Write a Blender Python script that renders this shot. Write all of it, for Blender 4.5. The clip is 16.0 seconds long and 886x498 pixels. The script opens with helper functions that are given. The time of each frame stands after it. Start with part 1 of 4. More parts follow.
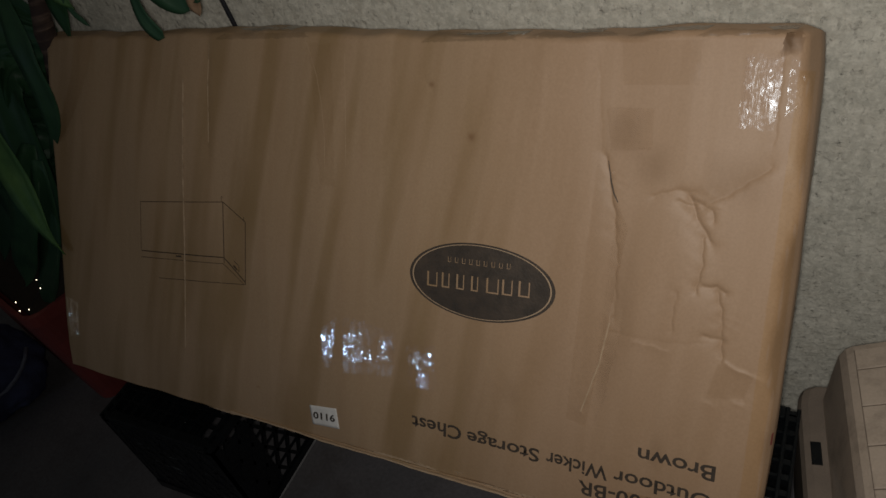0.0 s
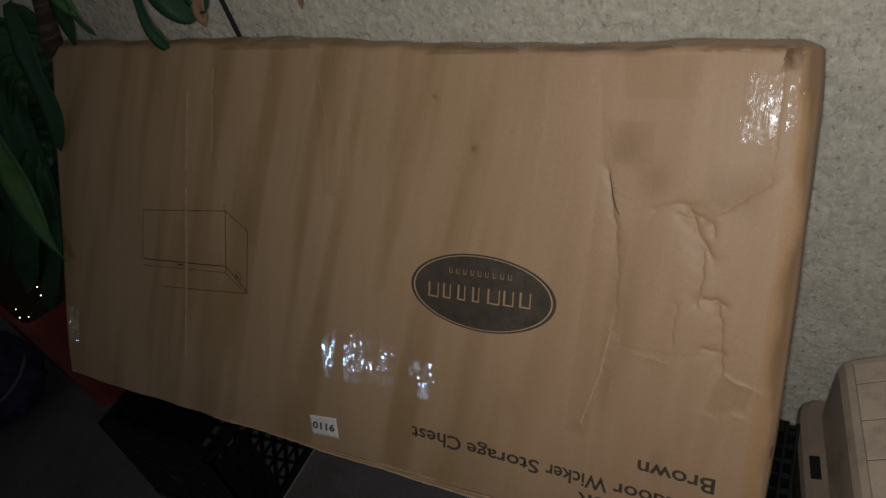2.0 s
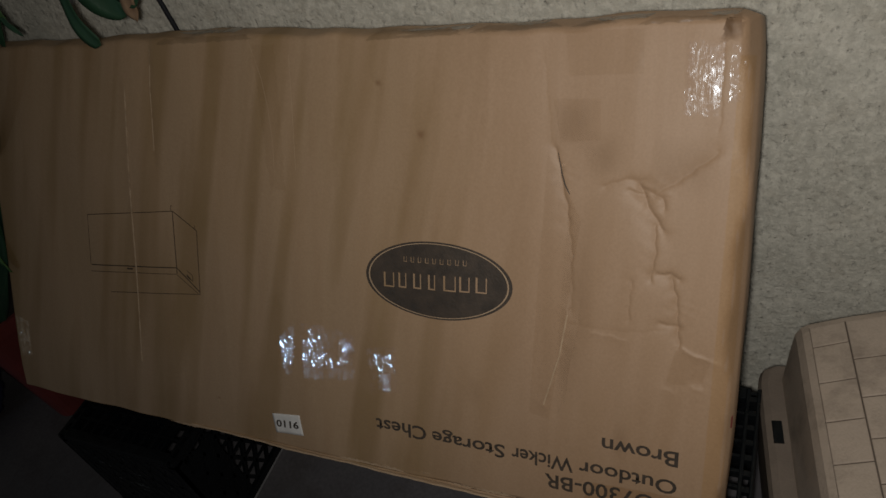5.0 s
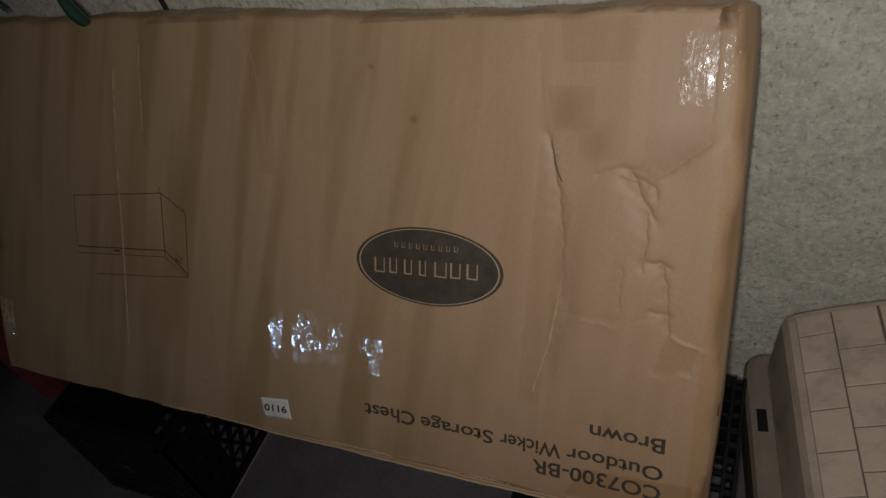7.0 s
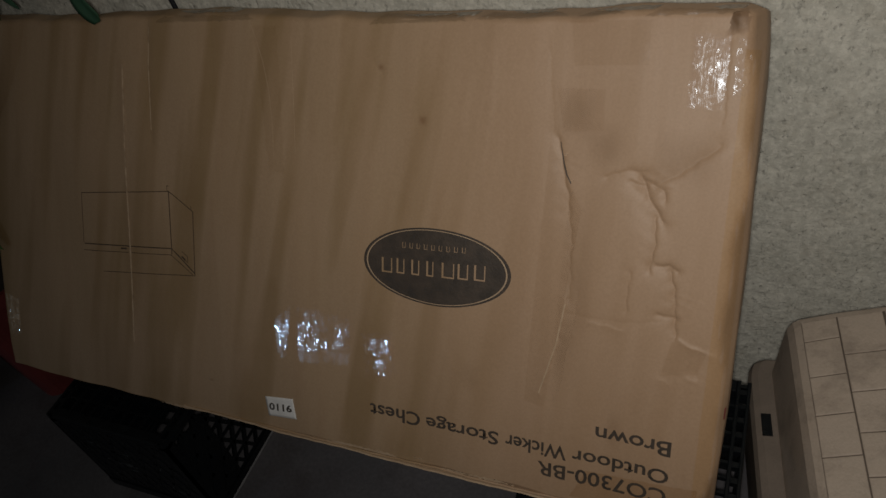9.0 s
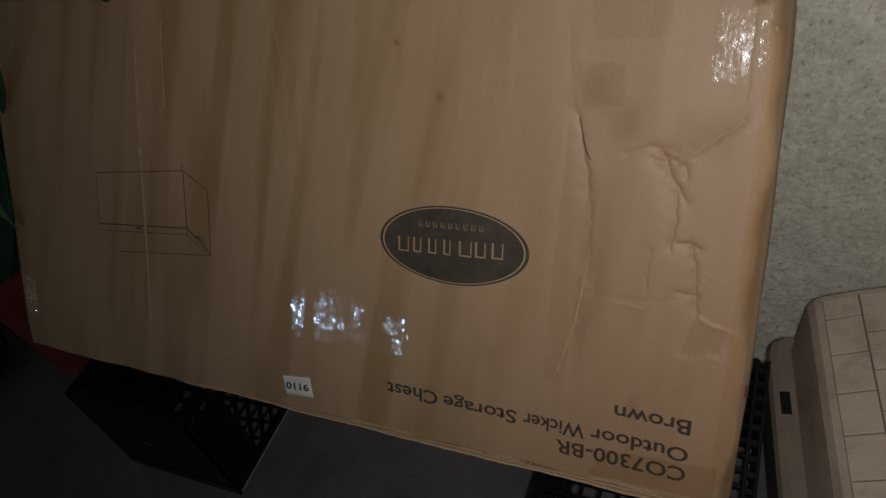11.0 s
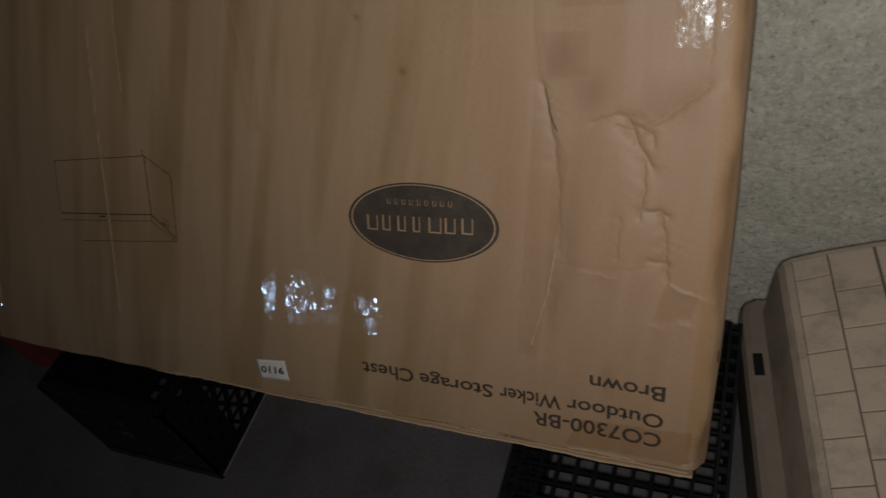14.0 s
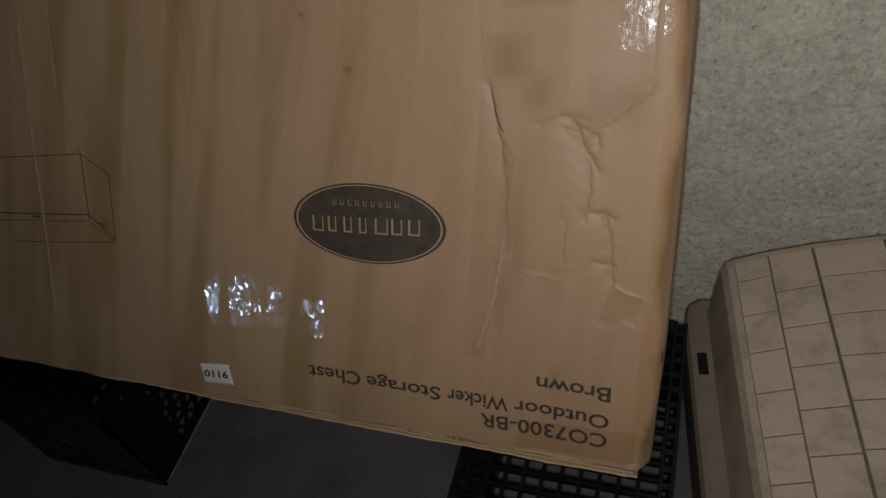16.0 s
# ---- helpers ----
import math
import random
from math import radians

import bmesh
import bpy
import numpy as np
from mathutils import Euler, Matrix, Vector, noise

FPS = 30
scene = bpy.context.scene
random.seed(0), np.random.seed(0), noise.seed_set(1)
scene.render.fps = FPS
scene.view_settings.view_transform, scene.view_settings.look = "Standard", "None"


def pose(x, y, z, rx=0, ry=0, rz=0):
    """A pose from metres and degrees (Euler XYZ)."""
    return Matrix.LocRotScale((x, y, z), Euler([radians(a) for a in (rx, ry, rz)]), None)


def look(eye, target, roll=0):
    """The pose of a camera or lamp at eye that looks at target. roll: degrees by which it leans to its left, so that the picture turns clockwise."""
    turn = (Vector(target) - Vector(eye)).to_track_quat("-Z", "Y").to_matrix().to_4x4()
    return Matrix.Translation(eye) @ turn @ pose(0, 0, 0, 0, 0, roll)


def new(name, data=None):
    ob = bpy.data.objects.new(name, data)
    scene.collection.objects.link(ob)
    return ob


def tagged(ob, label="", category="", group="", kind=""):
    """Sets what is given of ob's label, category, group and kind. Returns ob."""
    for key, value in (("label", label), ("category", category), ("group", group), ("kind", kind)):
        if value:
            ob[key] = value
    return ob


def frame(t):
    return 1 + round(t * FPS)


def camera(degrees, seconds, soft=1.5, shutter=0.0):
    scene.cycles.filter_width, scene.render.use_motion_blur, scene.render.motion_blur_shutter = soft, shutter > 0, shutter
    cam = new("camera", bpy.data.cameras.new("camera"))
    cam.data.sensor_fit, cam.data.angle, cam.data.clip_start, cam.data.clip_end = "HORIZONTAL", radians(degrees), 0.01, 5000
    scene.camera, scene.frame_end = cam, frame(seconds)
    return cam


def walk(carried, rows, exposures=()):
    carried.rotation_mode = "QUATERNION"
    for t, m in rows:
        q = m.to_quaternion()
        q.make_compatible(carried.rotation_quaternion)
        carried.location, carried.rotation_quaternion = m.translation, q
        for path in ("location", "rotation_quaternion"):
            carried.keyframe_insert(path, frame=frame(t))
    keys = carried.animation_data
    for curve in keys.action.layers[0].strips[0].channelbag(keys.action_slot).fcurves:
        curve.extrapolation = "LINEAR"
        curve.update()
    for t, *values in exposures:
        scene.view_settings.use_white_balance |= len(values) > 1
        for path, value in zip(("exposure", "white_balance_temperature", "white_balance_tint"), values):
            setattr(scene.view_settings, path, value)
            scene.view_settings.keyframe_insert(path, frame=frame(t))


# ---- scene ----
cam = camera(62.2, 16.0, shutter=0.4)
PATH = [
    (0, (1.2966, -0.9611, 1.3502), (0.4545, 0.2105, 0.1140), -17.10),
    (0.5, (1.2999, -0.9590, 1.3512), (0.4617, 0.2225, 0.1218), -17.13),
    (1, (1.2991, -0.9598, 1.3508), (0.4587, 0.2240, 0.1252), -16.89),
    (1.5, (1.2985, -0.9604, 1.3515), (0.4570, 0.2251, 0.1283), -16.61),
    (2, (1.2949, -0.9670, 1.3536), (0.4528, 0.2265, 0.1385), -16.23),
    (2.5, (1.2984, -0.9634, 1.3523), (0.4546, 0.2354, 0.1436), -16.45),
    (3, (1.2993, -0.9632, 1.3517), (0.4609, 0.2386, 0.1423), -16.72),
    (3.5, (1.3040, -0.9531, 1.3489), (0.4707, 0.2402, 0.1277), -17.34),
    (4, (1.3104, -0.9426, 1.3419), (0.4970, 0.2496, 0.1062), -18.22),
    (6.5, (1.3035, -0.9463, 1.3447), (0.5808, 0.2442, 0.0523), -16.82),
    (7, (1.3012, -0.9457, 1.3432), (0.5699, 0.2345, 0.0462), -16.53),
    (7.5, (1.2940, -0.9530, 1.3455), (0.5587, 0.2253, 0.0489), -15.98),
    (8, (1.2927, -0.9549, 1.3451), (0.5561, 0.2296, 0.0550), -15.59),
    (10.5, (1.2925, -0.9486, 1.3441), (0.5647, 0.2227, 0.0371), -16.82),
    (11, (1.2802, -0.9522, 1.3402), (0.5314, 0.1868, 0.0166), -17.22),
    (11.5, (1.2806, -0.9492, 1.3391), (0.5326, 0.1727, 0.0005), -17.93),
    (12, (1.2830, -0.9435, 1.3371), (0.5545, 0.1791, -0.0115), -18.41),
    (12.5, (1.2969, -0.9350, 1.3344), (0.6024, 0.2120, -0.0117), -18.33),
    (13, (1.2904, -0.9377, 1.3348), (0.5890, 0.2080, -0.0088), -17.87),
    (13.5, (1.2816, -0.9394, 1.3347), (0.5462, 0.1668, -0.0237), -18.70),
    (14, (1.2856, -0.9378, 1.3347), (0.5966, 0.1667, -0.0493), -18.54),
    (14.5, (1.3091, -0.9183, 1.3251), (0.7624, 0.2528, -0.0676), -16.75),
    (15, (1.3099, -0.9220, 1.3311), (0.7589, 0.2423, -0.0656), -16.20),
    (15.5, (1.2969, -0.9254, 1.3270), (0.7262, 0.2222, -0.0756), -15.22),
    (16, (1.2944, -0.9270, 1.3266), (0.7107, 0.2095, -0.0797), -15.04),
]
EXPOSURES = [(0, 0.0), (3, 0.06), (7, -0.05), (11, -0.09), (12.5, -0.06), (13.5, -0.10), (14, -0.11), (14.5, -0.06), (16, 0.0)]
walk(cam, [(t, look(eye, target, roll)) for t, eye, target, roll in PATH], EXPOSURES)

# ---- world and light ----
world = bpy.data.worlds.new("night")
world.use_nodes = True
world.node_tree.nodes["Background"].inputs["Color"].default_value = (1.0, 0.95, 0.82, 1)
world.node_tree.nodes["Background"].inputs["Strength"].default_value = 0.034
scene.world = world


def lamp(name, kind, power, color, m):
    data = bpy.data.lights.new(name, kind)
    data.energy, data.color = power, color
    ob = new(name, data)
    ob.matrix_world = m
    return data


# the phone's torch beside the lens
torch = lamp("phone_torch", "SPOT", 20, (1.0, 0.945, 0.88), look((1.294, -0.974, 1.355), (1.24, -0.14, 0.93)))
torch.spot_size, torch.spot_blend, torch.shadow_soft_size = radians(142), 1.0, 0.016
# a lit window across the yard, behind the camera
window_glow = lamp("window_glow", "AREA", 1.6, (0.58, 0.76, 1.0), look((-0.98, -3.0, 0.86), (0.66, -0.41, 0.52)))
window_glow.shape, window_glow.size, window_glow.size_y = "RECTANGLE", 0.145, 0.20


# ---- materials ----
def material(name):
    m = bpy.data.materials.new(name)
    m.use_nodes = True
    nt = m.node_tree
    return m, nt, nt.nodes["Principled BSDF"]


def node(nt, kind, **values):
    n = nt.nodes.new(kind)
    for key, value in values.items():
        n.inputs[key.replace("_", " ")].default_value = value
    return n


def coords(nt, scale=(1, 1, 1), turn=(0, 0, 0)):
    tc = nt.nodes.new("ShaderNodeTexCoord")
    mp = nt.nodes.new("ShaderNodeMapping")
    mp.inputs["Scale"].default_value = scale
    mp.inputs["Rotation"].default_value = turn
    nt.links.new(tc.outputs["Object"], mp.inputs["Vector"])
    return mp.outputs["Vector"]


def tilted(nt, scale, turn):
    """Object coordinates turned about y first and stretched afterwards."""
    mp = nt.nodes.new("ShaderNodeMapping")
    mp.inputs["Scale"].default_value = scale
    nt.links.new(coords(nt, (1, 1, 1), (0, radians(turn), 0)), mp.inputs["Vector"])
    return mp.outputs["Vector"]


def noise_tex(nt, vec, scale, detail=4, rough=0.55, lo=0.3, hi=0.7):
    n = node(nt, "ShaderNodeTexNoise", Scale=scale, Detail=detail, Roughness=rough)
    nt.links.new(vec, n.inputs["Vector"])
    r = nt.nodes.new("ShaderNodeMapRange")
    r.inputs["From Min"].default_value, r.inputs["From Max"].default_value = lo, hi
    nt.links.new(n.outputs["Fac"], r.inputs["Value"])
    return r.outputs["Result"]


def blend(nt, fac, a, b):
    """Mix of two colours; each is a tuple or a socket."""
    mix = nt.nodes.new("ShaderNodeMix")
    mix.data_type = "RGBA"
    for key, value in (("Factor", fac), ("A", a), ("B", b)):
        socket = [s for s in mix.inputs if s.name == key and (key == "Factor" and s.type == "VALUE" or key != "Factor" and s.type == "RGBA")][0]
        if isinstance(value, bpy.types.NodeSocket):
            nt.links.new(value, socket)
        elif key == "Factor":
            socket.default_value = value
        else:
            socket.default_value = (*value, 1)
    return [s for s in mix.outputs if s.type == "RGBA"][0]


def times(nt, a, k):
    n = nt.nodes.new("ShaderNodeMath")
    n.operation = "MULTIPLY"
    nt.links.new(a, n.inputs[0])
    if isinstance(k, bpy.types.NodeSocket):
        nt.links.new(k, n.inputs[1])
    else:
        n.inputs[1].default_value = k
    return n.outputs[0]


def bump(nt, bsdf, height, strength, distance, under=None):
    b = nt.nodes.new("ShaderNodeBump")
    b.inputs["Strength"].default_value, b.inputs["Distance"].default_value = strength, distance
    nt.links.new(height, b.inputs["Height"])
    if under:
        nt.links.new(under, b.inputs["Normal"])
    nt.links.new(b.outputs["Normal"], bsdf.inputs["Normal"])
    return b.outputs["Normal"]


def stucco_material():
    m, nt, p = material("stucco")
    v = coords(nt)
    big = noise_tex(nt, v, 2.2, 5)
    patch_tone = noise_tex(nt, v, 9, 5, 0.65, 0.38, 0.66)
    warm = noise_tex(nt, v, 21, 4, 0.6, 0.50, 0.72)
    fine = noise_tex(nt, v, 160, 3)
    mid = noise_tex(nt, v, 38, 4, 0.6, 0.35, 0.7)
    c = blend(nt, big, (0.60, 0.585, 0.51), (0.72, 0.705, 0.625))
    crumb = noise_tex(nt, v, 90, 4, 0.65, 0.46, 0.62)
    c = blend(nt, times(nt, patch_tone, 0.8), c, (0.44, 0.435, 0.375))
    c = blend(nt, times(nt, warm, 0.5), c, (0.50, 0.46, 0.375))
    c = blend(nt, times(nt, mid, 0.4), c, (0.37, 0.36, 0.315))
    c = blend(nt, times(nt, fine, 0.22), c, (0.40, 0.39, 0.35))
    # pale lumps painted in, since frontal light flattens the relief
    c = blend(nt, times(nt, crumb, 0.45), c, (0.78, 0.76, 0.68))
    p.inputs["Roughness"].default_value = 0.92
    p.inputs["Diffuse Roughness"].default_value = 0.45
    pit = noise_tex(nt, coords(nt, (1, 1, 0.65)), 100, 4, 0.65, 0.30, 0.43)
    # the pits are darkened in the colour too: their shade and dirt painted in
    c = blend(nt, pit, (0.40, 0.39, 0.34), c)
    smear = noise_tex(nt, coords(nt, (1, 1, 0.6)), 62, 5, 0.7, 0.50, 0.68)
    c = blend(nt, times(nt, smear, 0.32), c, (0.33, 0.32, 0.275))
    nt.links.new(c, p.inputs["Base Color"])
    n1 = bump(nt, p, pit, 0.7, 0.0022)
    n2 = bump(nt, p, mid, 0.6, 0.003, n1)
    bump(nt, p, fine, 1.0, 0.0016, n2)
    return m


def floor_material():
    m, nt, p = material("dark_concrete")
    v = coords(nt)
    big = noise_tex(nt, v, 3.5, 6, 0.6)
    fine = noise_tex(nt, v, 120, 3)
    c = blend(nt, big, (0.108, 0.106, 0.116), (0.160, 0.151, 0.159))
    brown_spot = noise_tex(nt, v, 8, 6, 0.65, 0.50, 0.68)
    c = blend(nt, times(nt, brown_spot, 0.55), c, (0.080, 0.068, 0.068))
    c = blend(nt, times(nt, fine, 0.3), c, (0.035, 0.034, 0.036))
    nt.links.new(c, p.inputs["Base Color"])
    p.inputs["Roughness"].default_value = 0.8
    bump(nt, p, fine, 0.4, 0.001)
    return m


def cardboard_material():
    m, nt, p = material("kraft_cardboard")
    v = coords(nt)
    streak = tilted(nt, (42, 1, 1.8), -10)
    broad = tilted(nt, (19, 1, 1.7), -11)
    upright = coords(nt, (34, 1, 0.35))
    flute = coords(nt, (1, 1, 0.02))
    s1 = noise_tex(nt, streak, 1.0, 3, 0.5, 0.36, 0.66)
    s2 = noise_tex(nt, broad, 1.0, 2, 0.45, 0.37, 0.52)
    s3 = noise_tex(nt, upright, 1.0, 2, 0.5, 0.40, 0.62)
    blotch = noise_tex(nt, v, 6, 5, 0.6, 0.4, 0.7)
    fibre = noise_tex(nt, v, 300, 3)
    across = nt.nodes.new("ShaderNodeSeparateXYZ")
    nt.links.new(v, across.inputs[0])
    covered = nt.nodes.new("ShaderNodeMapRange")
    covered.inputs["From Min"].default_value, covered.inputs["From Max"].default_value = 0.80, 1.02
    nt.links.new(across.outputs["X"], covered.inputs["Value"])
    streaked = blend(nt, s2, (0.300, 0.200, 0.098), (0.412, 0.287, 0.174))
    c = blend(nt, times(nt, covered.outputs["Result"], 0.85), streaked, (0.424, 0.282, 0.181))
    c = blend(nt, times(nt, s1, 0.16), c, (0.32, 0.19, 0.095))
    c = blend(nt, times(nt, s3, 0.22), c, (0.35, 0.225, 0.13))
    c = blend(nt, times(nt, blotch, 0.25), c, (0.46, 0.32, 0.22))
    c = blend(nt, times(nt, fibre, 0.20), c, (0.22, 0.135, 0.07))
    nt.links.new(c, p.inputs["Base Color"])
    p.inputs["Roughness"].default_value = 0.52
    p.inputs["Specular IOR Level"].default_value = 0.42
    fl = noise_tex(nt, flute, 95, 1, 0.4, 0.2, 0.8)
    n1 = bump(nt, p, fl, 0.06, 0.002)
    n2 = bump(nt, p, s3, 0.03, 0.004, n1)
    bump(nt, p, fibre, 0.07, 0.0005, n2)
    return m


def film_material(name, gloss, wrinkle, tint, grain, rough, streak, patchy=True):
    """Clear packing tape: a thin see-through film with a crinkled shine."""
    m, nt, p = material(name)
    out = nt.nodes["Material Output"]
    nt.nodes.remove(p)
    clear = node(nt, "ShaderNodeBsdfTransparent", Color=(*tint, 1))
    shine = node(nt, "ShaderNodeBsdfGlossy", Color=(0.86, 0.92, 1, 1), Roughness=rough)
    both = nt.nodes.new("ShaderNodeAddShader")
    a = noise_tex(nt, coords(nt, (1, 1, streak)), grain, 4, 0.65, 0.25, 0.75)
    fold = node(nt, "ShaderNodeTexNoise", Scale=grain * 0.8, Detail=2.0)
    fold.noise_type = "RIDGED_MULTIFRACTAL"
    nt.links.new(coords(nt, (1, 1, 0.7), (0, radians(24), 0)), fold.inputs["Vector"])
    n1 = bump(nt, shine, a, wrinkle * 0.75, 0.004)
    bump(nt, shine, fold.outputs["Fac"], wrinkle * 0.9, 0.004, n1)
    fac = noise_tex(nt, coords(nt, (70, 1, 26)), 1.0, 5, 0.7, 0.40, 0.78)
    some = noise_tex(nt, coords(nt), 40, 3, 0.6, 0.44, 0.66)
    shown = times(nt, times(nt, fac, some) if patchy else fac, gloss)
    nt.links.new(blend(nt, shown, (0, 0, 0), (0.78, 0.89, 1.0)), shine.inputs["Color"])
    nt.links.new(clear.outputs[0], both.inputs[0])
    nt.links.new(shine.outputs[0], both.inputs[1])
    nt.links.new(both.outputs[0], out.inputs["Surface"])
    return m


def dark_film_material(name="scuff_shade", dark=(0.895, 0.885, 0.87), lo=0.18, hi=0.72, soft=0.45, grain=(26, 1, 9)):
    """Rubbed grime and painted fold or dent shade: a see-through film that darkens in streaks and runs out towards its
    rim.
    """
    m, nt, p = material(name)
    out = nt.nodes["Material Output"]
    nt.nodes.remove(p)
    grime = node(nt, "ShaderNodeBsdfTransparent")
    f = noise_tex(nt, coords(nt, grain), 1.0, 4, 0.6, lo, hi)
    own = nt.nodes.new("ShaderNodeTexCoord")
    axes = nt.nodes.new("ShaderNodeSeparateXYZ")
    nt.links.new(own.outputs["Generated"], axes.inputs[0])
    for axis in ("X", "Z"):
        for edge, inner in ((0.0, soft), (1.0, 1.0 - soft)):
            ramp = nt.nodes.new("ShaderNodeMapRange")
            ramp.interpolation_type = "SMOOTHSTEP"
            ramp.inputs["From Min"].default_value, ramp.inputs["From Max"].default_value = edge, inner
            nt.links.new(axes.outputs[axis], ramp.inputs["Value"])
            f = times(nt, f, ramp.outputs["Result"])
    nt.links.new(blend(nt, f, (1.0, 1.0, 1.0), dark), grime.inputs["Color"])
    nt.links.new(grime.outputs[0], out.inputs["Surface"])
    return m


def frosted_material():
    """Old tape gone milky: part see-through, part dull grey."""
    m, nt, p = material("frosted_tape")
    mix = nt.nodes.new("ShaderNodeMixShader")
    clear = node(nt, "ShaderNodeBsdfTransparent", Color=(0.95, 0.95, 0.94, 1))
    v = coords(nt, (30, 1, 60))
    p.inputs["Base Color"].default_value = (0.52, 0.49, 0.42, 1)
    p.inputs["Roughness"].default_value = 0.42
    bump(nt, p, noise_tex(nt, v, 1.0, 4), 0.35, 0.003)
    fac = noise_tex(nt, v, 0.8, 3, 0.6, 0.25, 0.75)
    nt.links.new(times(nt, fac, 0.8), mix.inputs[0])
    nt.links.new(clear.outputs[0], mix.inputs[1])
    nt.links.new(p.outputs[0], mix.inputs[2])
    nt.links.new(mix.outputs[0], nt.nodes["Material Output"].inputs["Surface"])
    return m


def plain(name, base, rough=0.5, other=None, scale=20, fine=180, relief=0.2, spec=0.5):
    m, nt, p = material(name)
    v = coords(nt)
    a, b = noise_tex(nt, v, scale, 5, 0.6), noise_tex(nt, v, fine, 3)
    c = blend(nt, a, base, other or tuple(0.8 * k for k in base))
    c = blend(nt, times(nt, b, 0.25), c, tuple(0.6 * k for k in base))
    nt.links.new(c, p.inputs["Base Color"])
    r = nt.nodes.new("ShaderNodeMapRange")
    r.inputs["To Min"].default_value, r.inputs["To Max"].default_value = max(0.05, rough - 0.08), min(1, rough + 0.1)
    nt.links.new(a, r.inputs["Value"])
    nt.links.new(r.outputs[0], p.inputs["Roughness"])
    p.inputs["Specular IOR Level"].default_value = spec
    bump(nt, p, b, relief, 0.0012)
    return m


def weathered_plastic():
    m, nt, p = material("tan_plastic")
    place = nt.nodes.new("ShaderNodeNewGeometry")
    v = place.outputs["Position"]
    along = nt.nodes.new("ShaderNodeMapping")
    along.inputs["Scale"].default_value, along.inputs["Rotation"].default_value = (10, 120, 10), (0, 0, radians(-8.5))
    nt.links.new(v, along.inputs["Vector"])
    info = nt.nodes.new("ShaderNodeObjectInfo")
    big, smudge, grain = noise_tex(nt, v, 7, 5, 0.6), noise_tex(nt, v, 17, 7, 0.72, 0.47, 0.72), noise_tex(nt, v, 260, 3)
    rub = noise_tex(nt, along.outputs["Vector"], 1.0, 4, 0.6, 0.4, 0.7)
    c = blend(nt, big, (0.46, 0.38, 0.307), (0.55, 0.455, 0.37))
    c = blend(nt, times(nt, info.outputs["Random"], 0.3), c, (0.40, 0.335, 0.265))
    c = blend(nt, times(nt, smudge, 0.75), c, (0.22, 0.18, 0.145))
    c = blend(nt, times(nt, rub, 0.35), c, (0.52, 0.44, 0.36))
    c = blend(nt, times(nt, grain, 0.15), c, (0.22, 0.18, 0.14))
    nt.links.new(c, p.inputs["Base Color"])
    p.inputs["Roughness"].default_value = 0.55
    p.inputs["Specular IOR Level"].default_value = 0.3
    bump(nt, p, grain, 0.3, 0.0012)
    return m


def ringed_bark():
    """Cane bark with pale leaf scars running round it."""
    m, nt, p = material("ringed_bark")
    rings = noise_tex(nt, coords(nt, (5, 5, 46)), 1.0, 3, 0.6, 0.48, 0.66)
    grain = noise_tex(nt, coords(nt), 120, 4)
    c = blend(nt, rings, (0.045, 0.028, 0.024), (0.17, 0.115, 0.085))
    c = blend(nt, times(nt, grain, 0.4), c, (0.03, 0.02, 0.018))
    nt.links.new(c, p.inputs["Base Color"])
    p.inputs["Roughness"].default_value = 0.85
    bump(nt, p, rings, 0.6, 0.003)
    return m


def leaf_material(name="leaf", one=(0.014, 0.052, 0.026), two=(0.036, 0.098, 0.042)):
    m, nt, p = material(name)
    v = coords(nt)
    info = nt.nodes.new("ShaderNodeObjectInfo")
    vein = noise_tex(nt, coords(nt, (90, 90, 4)), 1.0, 2)
    a = noise_tex(nt, v, 14, 4)
    c = blend(nt, a, one, two)
    c = blend(nt, times(nt, info.outputs["Random"], 0.6), c, (0.028, 0.07, 0.045))
    c = blend(nt, times(nt, vein, 0.25), c, (0.02, 0.05, 0.02))
    nt.links.new(c, p.inputs["Base Color"])
    p.inputs["Roughness"].default_value = 0.5
    p.inputs["Specular IOR Level"].default_value = 0.3
    bump(nt, p, vein, 0.25, 0.001)
    return m


M_STUCCO, M_FLOOR, M_CARD = stucco_material(), floor_material(), cardboard_material()
M_TAPE_RUBBED = film_material("rubbed_tape", 0.042, 0.16, (0.985, 0.98, 0.98), 170, 0.20, 0.12, False)
M_TAPE_FLAT = film_material("smooth_tape", 0.03, 0.12, (0.966, 0.958, 0.945), 26, 0.3, 0.5)
M_TAPE_HAZE = film_material("hazy_tape", 0.15, 0.12, (0.985, 0.98, 0.98), 120, 0.2, 0.14, False)
M_TAPE_BROWN = film_material("brown_tape", 0.03, 0.12, (0.93, 0.90, 0.855), 26, 0.3, 0.5)
M_TAPE_AGED = film_material("yellowed_tape", 0.02, 0.1, (0.985, 0.958, 0.895), 30, 0.4, 0.5)
M_EDGE = film_material("greyed_tape", 0.16, 0.2, (0.86, 0.86, 0.85), 40, 0.45, 0.5)
M_SCUFF_SHADE = dark_film_material()
M_SCUFF_DARK = dark_film_material("torn_scuff", (0.55, 0.52, 0.49), 0.25, 0.6, 0.35)
M_SPOT = dark_film_material("spot_film", (0.86, 0.82, 0.80), 0.0, 0.4, 0.5)
M_FROSTED = frosted_material()
M_CRINKLE = film_material("crinkled_tape", 0.06, 0.05, (0.985, 0.98, 0.98), 120, 0.06, 0.6, False)
M_SPARKLE = film_material("glinting_tape", 0.9, 0.03, (1.0, 1.0, 1.0), 120, 0.05, 0.6, False)
M_CRINKLE_DULL = film_material("dull_crinkled_tape", 0.032, 0.10, (0.985, 0.98, 0.98), 150, 0.13, 0.3, False)
